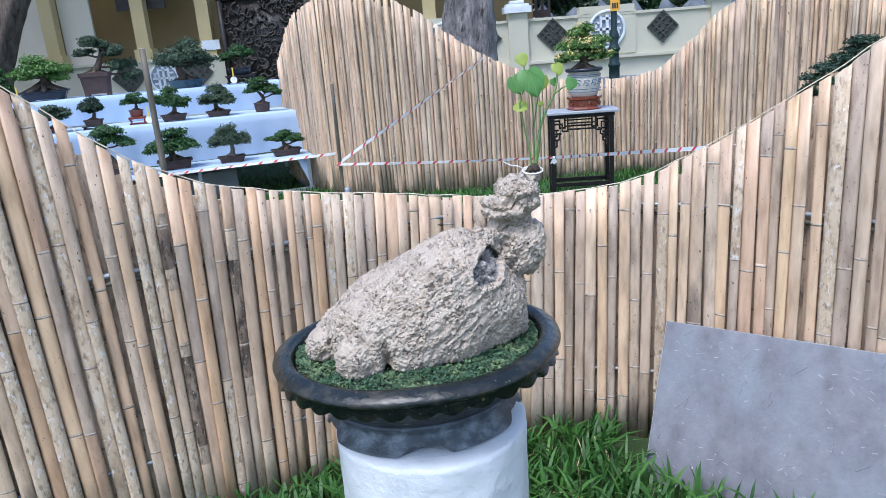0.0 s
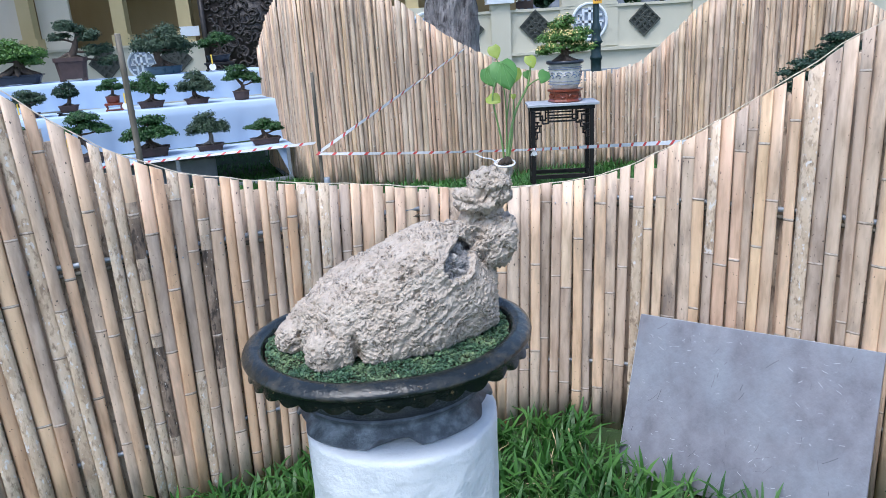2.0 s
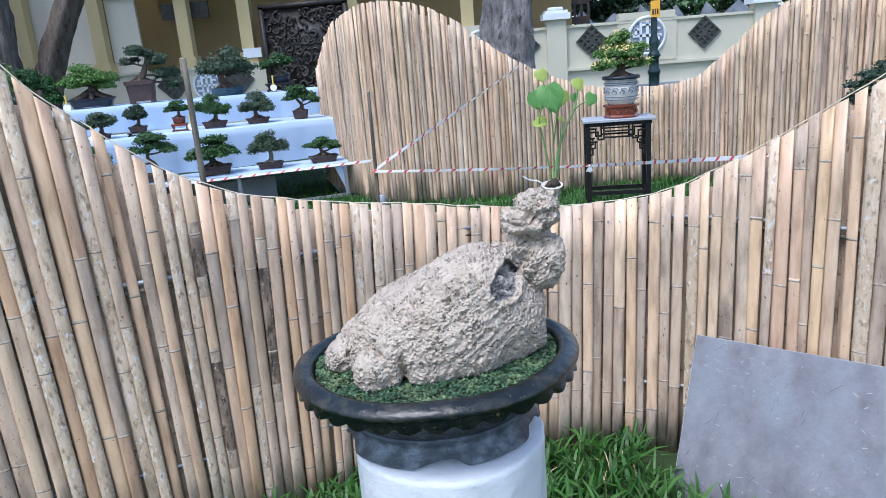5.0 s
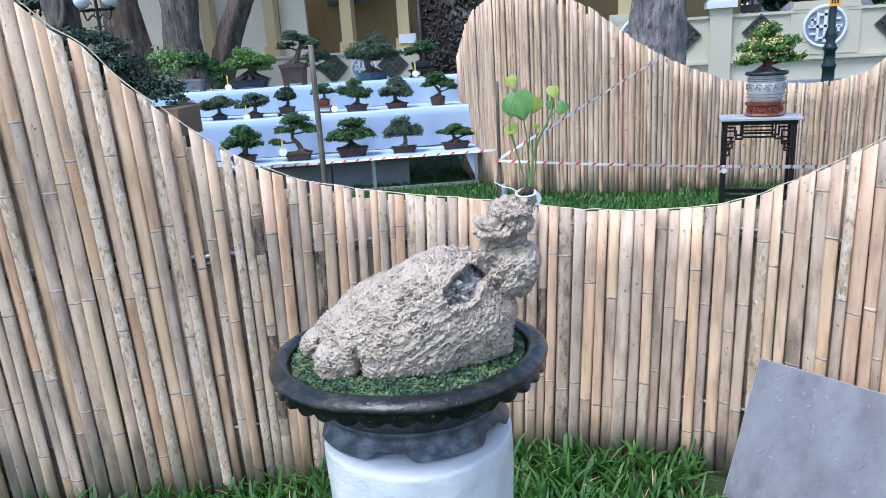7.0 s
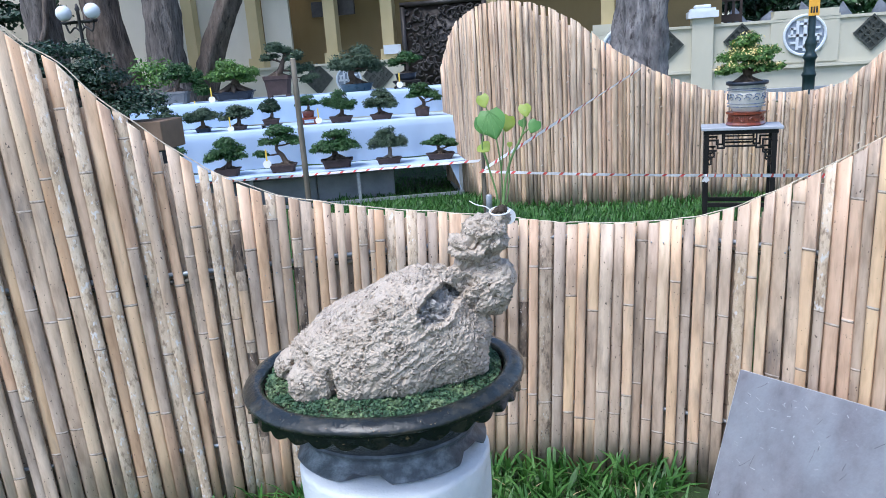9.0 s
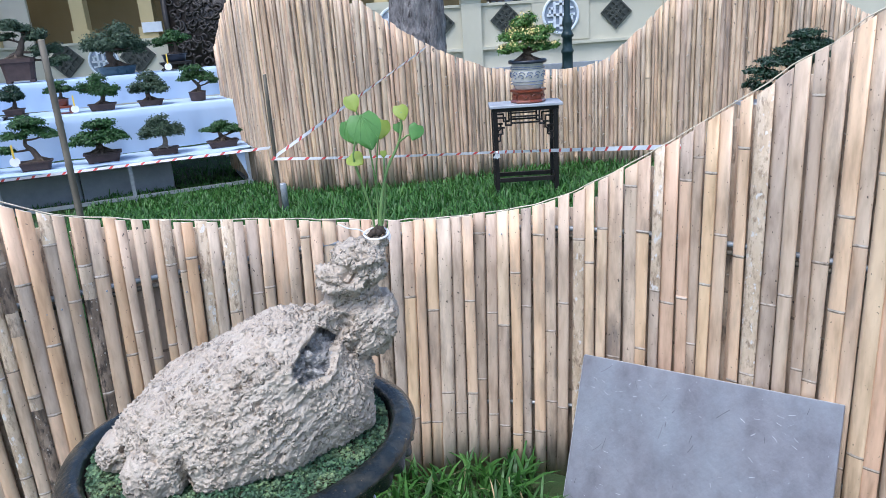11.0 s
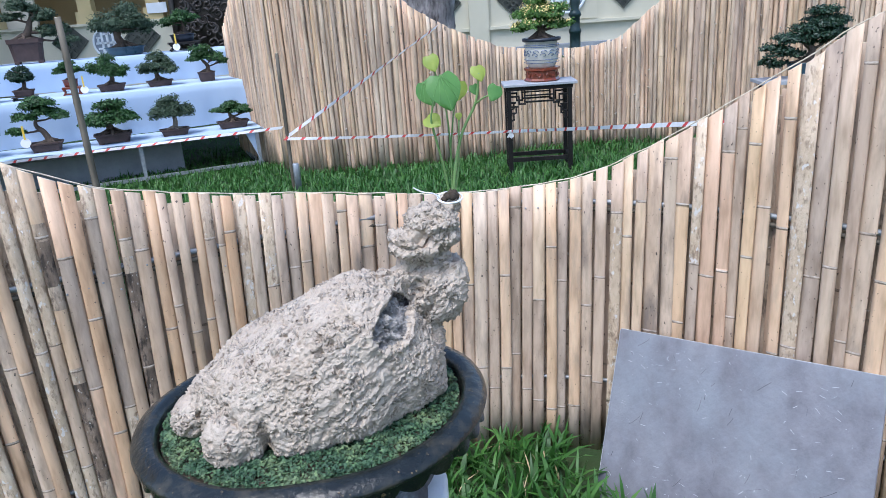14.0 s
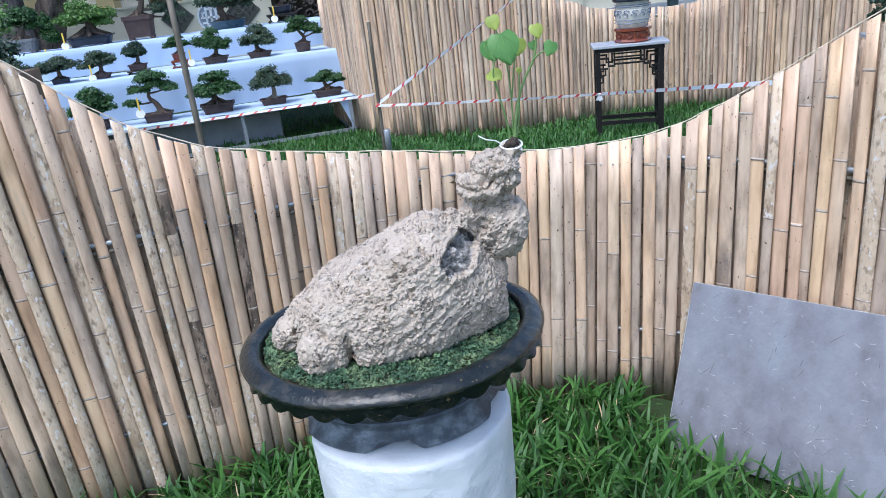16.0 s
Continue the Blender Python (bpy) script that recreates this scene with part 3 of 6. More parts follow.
wall = thing("wall_yard", 0, 0, 0, label="cream painted yard wall with diamond lattices and roundels", category="wall", kind="structure")
part("wall_body", boxed(-2.5, 16, WALL_Y, WALL_Y + 0.22, 0, 1.9), M_CREAM, wall)
part("coping", boxed(-2.5, 16, WALL_Y - 0.05, WALL_Y + 0.27, 1.9, 1.97), M_CREAM, wall)
part("ledge", boxed(-2.5, 16, WALL_Y - 0.10, WALL_Y - 0.001, 0.78, 0.86), M_CREAM, wall)
part("plinth", boxed(-2.5, 16, WALL_Y - 0.22, WALL_Y - 0.002, 0, 0.30), M_CONCRETE, wall, "grey plinth")
for px in (-1.85, 2.54, 6.95 + 1.05, 12.5):
    bm = boxed(px - 0.26, px + 0.26, WALL_Y - 0.12, WALL_Y + 0.34, 0, 2.14)
    part("pillar", bm, M_CREAM, wall)
    bm = boxed(px - 0.36, px + 0.36, WALL_Y - 0.22, WALL_Y + 0.44, 2.14, 2.30)
    box(bm, px - 0.30, px + 0.30, WALL_Y - 0.16, WALL_Y + 0.38, 2.30, 2.37)
    box(bm, px - 0.20, px + 0.20, WALL_Y - 0.06, WALL_Y + 0.28, 2.37, 2.46, bevel=0.03)
    part("pillar_cap", bm, M_ROUNDEL, wall, "pale stepped cap")
for base in (0.55, 4.94, 10.2):
    part("raised_panel", boxed(base - 0.74, base + 0.74, WALL_Y - 0.06, WALL_Y + 0.28, 1.97, 2.16), M_CREAM, wall)
    part("panel_edge", boxed(base - 0.78, base + 0.78, WALL_Y - 0.04, WALL_Y - 0.003, 0.90, 2.02), M_CREAM, wall)
    roundel(wall, base, 1.55, 0.47, WALL_Y - 0.04)
for dx in (1.67, 3.48, 6.46, 8.9, 11.6):
    diamond_lattice(wall, dx, 1.52, 0.43, WALL_Y - 0.002)

pav = thing("pavilion", 0, 0, 0, label="ochre plastered pavilion with columns and a carved wooden panel", category="building")
part("dado", boxed(-26, -2.5, WALL_Y, WALL_Y + 0.3, 0, 1.60), M_CREAM, pav, "cream dado")
part("dado_cap", boxed(-26, -2.5, WALL_Y - 0.06, WALL_Y + 0.36, 1.60, 1.66), M_CREAM, pav)
part("back_wall", boxed(-26, 3.2, WALL_Y + 1.6, WALL_Y + 1.9, 0, 6.0), M_OCHRE, pav)
part("white_panel", boxed(-9.74, -8.90, WALL_Y + 0.4, WALL_Y + 0.5, 1.66, 6.2), M_PALEWALL, pav, "pale plaster panel")
part("white_panel", boxed(-12.2, -10.1, WALL_Y + 0.4, WALL_Y + 0.5, 1.66, 6.2), M_PALEWALL, pav, "pale plaster panel")
part("white_panel", boxed(-26.0, -12.2, WALL_Y + 0.1, WALL_Y + 0.2, 1.66, 7), M_PALEWALL, pav, "pale plaster wall")
for cx in (-12.0, -9.92, -7.52, -5.82, -2.9, 0.2):
    bm = boxed(cx - 0.17, cx + 0.17, WALL_Y + 0.05, WALL_Y + 0.36, 1.66, 4.6)
    box(bm, cx - 0.24, cx + 0.24, WALL_Y - 0.0, WALL_Y + 0.40, 1.66, 1.95)
    part("column", bm, M_OCHRE_PALE, pav)
bm = bmesh.new()
for k in range(24):
    x = -10.1 + k * 0.14
    box(bm, x, x + 0.15, WALL_Y + 0.30, WALL_Y + 0.34, 3.62 + 0.06 * (k % 2), 3.85)
part("eave_fringe", bm, M_ROOF, pav)
part("roof", boxed(-8.95, 3.4, WALL_Y - 0.6, WALL_Y + 4, 4.4, 4.6), M_ROOF, pav)
part("hanging_board", boxed(-8.2, -6.9, WALL_Y + 0.45, WALL_Y + 0.55, 2.98, 3.4), M_MURAL, pav)
part("plaque", boxed(-5.95, -5.45, WALL_Y - 0.05, WALL_Y - 0.008, 1.80, 2.05), M_ROUNDEL, pav)
bm = boxed(-5.30, -3.0, WALL_Y - 0.16, WALL_Y - 0.07, 0.7, 3.05)
rng = np.random.default_rng(3)
for k in range(190):
    x, z, r = rng.uniform(-5.15, -3.15), rng.uniform(0.8, 2.9), rng.uniform(0.06, 0.20)
    a0, turn = rng.uniform(0, 6.28), rng.uniform(3, 6)
    tube(bm, [(x + r * (1 - 0.09 * j) * math.cos(a0 + turn * j / 8), WALL_Y - 0.17 - 0.01 * (k % 4), z + r * (1 - 0.09 * j) * math.sin(a0 + turn * j / 8)) for j in range(9)],
         [0.040 - 0.003 * j for j in range(9)], 5)
for x0, x1, z0, z1 in ((-5.34, -5.22, 0.7, 3.05), (-3.08, -2.96, 0.7, 3.05), (-5.34, -2.96, 3.0, 3.12)):
    box(bm, x0, x1, WALL_Y - 0.24, WALL_Y - 0.08, z0, z1)
part("carved_panel", bm, M_MURAL, pav, "dark carved wooden screen", smooth=True)
roundel(pav, -7.08, 1.16, 0.37, WALL_Y - 0.001)
diamond_lattice(pav, -6.2, 1.24, 0.46, WALL_Y - 0.001)
diamond_lattice(pav, -8.02, 1.24, 0.46, WALL_Y - 0.001)

# rockery and planting behind the yard wall
rockery = thing("rockery", 0, 0, 0, label="grey sculpted rockery behind the yard wall", category="rockery")
rng = np.random.default_rng(8)
for k in range(26):
    bm = bmesh.new()
    x = 3.9 + k * 0.33
    made = bmesh.ops.create_icosphere(bm, subdivisions=2, radius=1)["verts"]
    s = Vector((rng.uniform(0.9, 1.5), rng.uniform(0.4, 0.7), rng.uniform(1.8, 2.25) if k % 3 else 2.4))
    for v in made:
        v.co = Vector((x + v.co.x * s.x * 0.6, 24 + v.co.y * s.y, max(0, v.co.z * s.z))) + noise.noise_vector(v.co * 2 + Vector((k, 0, 0))) * 0.25
        v.co.z = max(0.0, v.co.z)
    part("boulder", bm, M_ROCKERY, rockery, smooth=True)
bm = boxed(-1.6, 3.8, 22.5, 22.6, 2.05, 2.25)
box(bm, -1.6, 3.8, 22.5, 22.6, 2.6, 2.8)
for k in range(28):
    box(bm, -1.6 + k * 0.2, -1.53 + k * 0.2, 22.52, 22.58, 0, 2.7)
tagged(part("balustrade", bm, M_ROOF), "dark wooden balustrade beyond the yard wall", "balustrade")


def tree(x, y, radius, height, mat, label, seed, limbs=(), crown=True, lean=(0, 0), leaf=M_LEAF_DARK, flutes=5):
    rng = np.random.default_rng(seed)
    t = thing("tree", x, y, 0, label=label, category="tree")
    bm = bmesh.new()
    lev, seg = 60, 36
    ph = rng.uniform(0, 6.28)

    def wave(i, a):
        z = height * i / lev
        i = i * 16 / lev
        root = 0.45 * math.exp(-z / 0.7)
        return 1 + (0.07 + root * 0.6) * math.sin(flutes * a + ph + 0.25 * i) + 0.05 * math.sin(3 * a - i * 0.5) + root, 0
    prof = [(radius * (1 - 0.35 * i / lev), height * i / lev) for i in range(lev + 1)]
    lathe(bm, prof, seg, wave=wave)
    for v in bm.verts:
        v.co.x += lean[0] * v.co.z / height + 0.04 * math.sin(v.co.z * 1.7 + ph)
        v.co.y += lean[1] * v.co.z / height
        v.co += Vector((v.co.x - lean[0] * v.co.z / height, v.co.y - lean[1] * v.co.z / height, 0)) * (0.16 * noise.noise(Vector((v.co.x * 5, v.co.y * 5, v.co.z * 2.2))) + 0.07 * noise.noise(v.co * 11))
    part("trunk", bm, mat, t, smooth=True)
    pads = []
    for k, (z0, dx, dy, dz, r) in enumerate(limbs):
        bm = bmesh.new()
        bx, by = lean[0] * z0 / height, lean[1] * z0 / height
        tube(bm, curve_points([(bx, by, z0), (bx + dx * 0.35, by + dy * 0.35, z0 + dz * 0.4), (bx + dx, by + dy, z0 + dz)], 5), [r * (1 - 0.055 * j) for j in range(11)], 10)
        part("limb", bm, mat, t, smooth=True)
        pads.append((bx + dx, by + dy, z0 + dz + 0.6, 1.6, 1.6, 0.8))
    if crown:
        pads += [(lean[0] + rng.uniform(-1.6, 1.6), lean[1] + rng.uniform(-1.4, 1.4), height + rng.uniform(0, 1.6), 1.5, 1.5, 0.8) for k in range(5)]
        v, f = cloud(pads, 1500, 0.13, rng)
        raw("crown", v, f, leaf, t)
    return t


tree(0.80, 12.6, 0.45, 6.0, M_TREE, "stout grey tree trunk with rough bark behind the fence", 1, [(4.6, 1.5, 0.4, 1.8, 0.2), (4.8, -1.4, 0.8, 1.6, 0.2)])
tree(-10.85, 17.0, 0.50, 10.5, M_TREE_MID, "pale grey fluted tree trunk behind the display", 2, [(1.4, 1.0, 0.1, 6.5, 0.28), (7.8, -1.5, 0.2, 1.8, 0.2)], flutes=4)
tree(-10.95, 17.6, 0.36, 10.5, M_TREE_DARK, "dark leaning tree trunk behind the display", 3, [(8.0, 1.6, 0.2, 1.8, 0.16)], lean=(5.4, 0.0))
tree(-12.5, 17.4, 0.52, 10.5, M_TREE_DARK, "dark brown tree trunk beside a lamp post", 4, [(8.0, -1.6, 0.2, 1.8, 0.18)], lean=(-0.9, 0))
bound = tree(-14.2, 16.8, 0.46, 10.5, M_TREE_MID, "grey tree trunk bound with a creeper stem", 5, [(7.0, -0.9, 0.2, 2.2, 0.16)])
bm = bmesh.new()
tube(bm, curve_points([(-0.45, -0.3, 0.1), (-0.42, -0.42, 1.6), (0.05, -0.52, 2.35), (0.38, -0.40, 3.1), (0.42, -0.2, 4.4)], 6), 0.075, 8)
part("creeper_stem", bm, M_TREE_DARK, bound, "brown creeper stem", smooth=True)


def lamp_post():
    t = thing("street_lamp", -12.65, 16.2, 0, label="black iron lamp post with two white globes", category="street lamp")
    bm = lathe(bmesh.new(), [(0.12, 0), (0.12, 0.3), (0.06, 0.4), (0.045, 1.4), (0.06, 1.45), (0.04, 1.5), (0.035, 2.95), (0.055, 3.0), (0.02, 3.12)], 12)
    part("post", bm, M_BLACK, t, smooth=True)
    for s in (-1, 1):
        bm = bmesh.new()
        tube(bm, curve_points([(0, 0, 2.5), (s * 0.14, 0, 2.62), (s * 0.30, 0, 2.52), (s * 0.37, 0, 2.72)], 4), 0.022, 6)
        tube(bm, [(s * (0.16 + 0.09 * math.cos(k)), 0, 2.68 + 0.09 * math.sin(k)) for k in (0, 1, 2, 3, 4, 5)], 0.016, 5)
        lathe(bm, [(0.06, 2.70), (0.10, 2.76)], 10)
        for v in bm.verts:
            if abs(v.co.x) < 0.101 and v.co.z > 2.695 and v.co.z < 2.77 and abs(v.co.y) > 0.02:
                v.co.x += s * 0.37
        part("arm", bm, M_BLACK, t, smooth=True)
        bm = bmesh.new()
        bmesh.ops.create_uvsphere(bm, u_segments=20, v_segments=12, radius=0.172)
        bmesh.ops.translate(bm, vec=(s * 0.37, 0, 2.94), verts=bm.verts)
        part("globe", bm, M_GLOBE, t, "white opal globe", smooth=True)
    t.scale = (1.12, 1.12, 1.12)
    return t


lamp_post()

gp = thing("lamp_post", 4.68, 18.2, 0, label="dark green turned iron post with an orange plate", category="lamp post")
bm = lathe(bmesh.new(), [(0.22, 0), (0.22, 0.25), (0.17, 0.32), (0.17, 0.62), (0.20, 0.66), (0.20, 0.70), (0.16, 0.76), (0.15, 1.0), (0.21, 1.06), (0.17, 1.12), (0.12, 1.2),
                         (0.17, 1.34), (0.14, 1.44), (0.10, 1.52), (0.10, 3.8), (0.13, 3.85), (0.05, 4.0)], 16)
for v in bm.verts:
    v.co.x *= 0.78
    v.co.y *= 0.78
part("post", bm, M_POST, gp, smooth=True)
part("plate", boxed(-0.11, 0.11, -0.125, -0.10, 1.96, 2.34), M_ORANGE, gp, "orange number plate")
bm = bmesh.new()
for k in range(3):
    box(bm, -0.075 + 0.055 * k, -0.04 + 0.055 * k, -0.130, -0.1255, 2.02, 2.15)
part("plate_bar", bm, M_BLACK, gp)

# shrubs and dark foliage that close the far distance
for k, (x, y, w, h, m) in enumerate(((-17.7, 18.2, 1.7, 4.6, M_LEAF_DARK), (3.6, 27, 3.5, 3.5, M_LEAF_DARK), (8.5, 27, 4, 4.4, M_LEAF), (14, 26, 4, 4.0, M_LEAF_DARK))):
    rng = np.random.default_rng(40 + k)
    pads = [(rng.uniform(-w, w), rng.uniform(-0.8, 0.8), rng.uniform(0.5, h), 0.9, 0.7, 0.6) for j in range(44)]
    sh = thing("shrub", x, y, 0, label="dense dark green shrubbery beyond the yard", category="shrub")
    v, f = cloud(pads, 13000, 0.105, rng)
    raw("foliage", v, f, m, sh)
    bm = bmesh.new()
    for j in range(6):
        tube(bm, [(rng.uniform(-w, w) * 0.5, 0, 0), (rng.uniform(-w, w) * 0.7, 0, h * 0.8)], [0.07, 0.03], 6)
    part("stems", bm, M_TREE_DARK, sh)


# ---------------- display stage with tiers ----------------
STAGE_S = 1.2
STAGE = Vector((-1.676, 9.521))
STAGE_Z = -0.317
SU, SV = Vector((-0.9439, -0.3303)), Vector((-0.3303, 0.9439))
STAGE_TURN = math.degrees(math.atan2(-SU.y, -SU.x))


def on_stage(b, a, z):
    p = STAGE + (SU * b + SV * a) * STAGE_S
    return p.x, p.y, STAGE_Z + z * STAGE_S


TIERS = ((-0.16, 0.475), (0.40, 0.928), (1.20, 1.243))
stage = thing("display_stage", STAGE.x, STAGE.y, STAGE_Z, STAGE_TURN, "three-tiered display stage draped in pale blue cloth", "stage")
stage.scale = (STAGE_S, STAGE_S, STAGE_S)
LEN = 5.2


def cloth(x0, x1, y0, y1, z_top, z_low, seed):
    """Cloth over a board: flat top, front drop and right drop with soft folds. x runs to the right, y away."""
    rng = np.random.default_rng(seed)
    nx, drop = 90, 5
    vs, fs = [], []
    rows = []
    prof = [(y1, z_top)] + [(y0 + 0.012, z_top + 0.002)] + [(y0 - 0.004, z_top - 0.010)] + [(y0 - 0.012, z_top - (z_top - z_low) * (k + 1) / drop) for k in range(drop)]
    ph = rng.uniform(0, 6.28, 4)
    for j, (y, z) in enumerate(prof):
        row = []
        for i in range(nx + 1):
            x = x0 + (x1 - x0) * i / nx
            amp = max(0, (j - 2)) / drop * 0.022
            dy = amp * (math.sin(x * 9 + ph[0]) + 0.6 * math.sin(x * 23 + ph[1]))
            row.append(len(vs))
            vs.append((x, y + dy, z + 0.003 * math.sin(x * 5 + ph[2])))
        rows.append(row)
    for a, b in zip(rows, rows[1:]):
        for i in range(nx):
            fs.append((a[i], a[i + 1], b[i + 1], b[i]))
    side = []
    for j in range(5):
        row = []
        for i in range(9):
            y = y0 - 0.012 + (y1 - y0) * i / 8
            row.append(len(vs))
            vs.append((x1 + 0.004 + 0.03 * j / 4 + 0.018 * j / 4 * math.sin(i * 2.2 + ph[3]), y, z_top - 0.002 - (z_top - z_low) * 0.92 * j / 4))
        side.append(row)
    for a, b in zip(side, side[1:]):
        for i in range(8):
            fs.append((a[i], a[i + 1], b[i + 1], b[i]))
    return vs, fs


lows = (None, TIERS[0][1] + 0.012, TIERS[1][1] + 0.012)
for i, (a, z) in enumerate(TIERS):
    depth = (TIERS[i + 1][0] - a) if i < 2 else 0.7
    part("tier_board", boxed(-LEN, 0, a, a + depth + 0.04, z - 0.035, z - 0.006), M_STEEL if i == 0 else M_CLOTH, stage)
    v, f = cloth(-LEN - 0.02, 0.015, a - 0.01, a + depth, z, lows[i] if i else z - 0.03, 20 + i)
    raw("cloth", v, f, M_CLOTH, stage, "pale blue draped cloth", smooth=True)
for b in (0.03, 1.18, 2.35, 3.5, 4.7):
    for a in (TIERS[0][0] + 0.03, 1.6):
        part("leg", boxed(-b - 0.018, -b + 0.018, a - 0.018, a + 0.018, 0, TIERS[0][1] - 0.036), M_STEEL, stage, "galvanised steel leg")
    part("floor_bar", boxed(-b - 0.016, -b + 0.016, TIERS[0][0] + 0.05, 1.58, 0.055, 0.085), M_STEEL, stage)
part("floor_bar", boxed(-LEN, 0, TIERS[0][0] + 0.01, TIERS[0][0] + 0.048, 0.087, 0.12), M_STEEL, stage, "steel floor rail")
bm = bmesh.new()
rag = [[bm.verts.new((-0.02 - 0.16 * i * (1 - 0.25 * j), TIERS[0][0] + 0.02 + 0.02 * math.sin(3 * i + j), TIERS[0][1] - 0.04 - 0.115 * j * (1 - 0.35 * i))) for i in (0, 0.4, 0.8)] for j in range(4)]
for a, b in zip(rag, rag[1:]):
    for i in range(2):
        bm.faces.new((a[i], a[i + 1], b[i + 1], b[i]))
part("cloth_corner", bm, M_CLOTH, stage, "hanging corner of cloth", smooth=True)
# low concrete blocks under the stage
for k in range(4):
    p = on_stage(1.22 + 0.915 * k, 0.40, 0)
    ob = part("concrete_block", boxed(-0.45, 0.45, -0.12, 0.12, 0, 0.36, bevel=0.012), M_CONCRETE)
    ob.matrix_world = pose(*p, 0, 0, STAGE_TURN + 2 * (k % 2))
    ob.scale = (STAGE_S, STAGE_S, STAGE_S)
    tagged(ob, "grey concrete block on the grass under the stage", "block", "blocks under the stage")


# ---------------- bonsai ----------------
def pot_bm(kind, w, d, h, seg=28):
    """Rim at z = h, feet on z = 0."""
    bm = bmesh.new()
    if kind == "round":
        lathe(bm, [(0.36, 0.0), (0.40, 0.05 * h), (0.44, 0.5 * h), (0.47, 0.9 * h), (0.5, 0.93 * h), (0.5, h), (0.45, h), (0.44, 0.9 * h)], seg, w, d)
    elif kind == "drum":
        lathe(bm, [(0.36, 0.0), (0.38, 0.06 * h), (0.46, 0.30 * h), (0.47, 0.62 * h), (0.44, 0.86 * h), (0.52, 0.90 * h), (0.52, h), (0.46, h), (0.45, 0.92 * h)], seg, w, d)
    else:
        def ring(f, z):
            k = 0.12 * min(w, d)
            x, y = w / 2 * f, d / 2 * f
            return [bm.verts.new(p) for p in ((x - k, -y, z), (x, -y + k, z), (x, y - k, z), (x - k, y, z), (-x + k, y, z), (-x, y - k, z), (-x, -y + k, z), (-x + k, -y, z))]
        prof = [(0.80, 0.10 * h), (0.92, 0.80 * h), (1.0, 0.83 * h), (1.0, h), (0.90, h), (0.88, 0.88 * h)]
        rings = [ring(f, z) for f, z in prof]
        for a, b in zip(rings, rings[1:]):
            for i in range(8):
                bm.faces.new((a[i], a[(i + 1) % 8], b[(i + 1) % 8], b[i]))
        bm.faces.new(rings[0][::-1])
        bm.faces.new(rings[-1])
        for sx in (-1, 1):
            for sy in (-1, 1):
                box(bm, sx * w * 0.33 - w * 0.07, sx * w * 0.33 + w * 0.07, sy * d * 0.30 - d * 0.08, sy * d * 0.30 + d * 0.08, 0, 0.12 * h)
    return bm


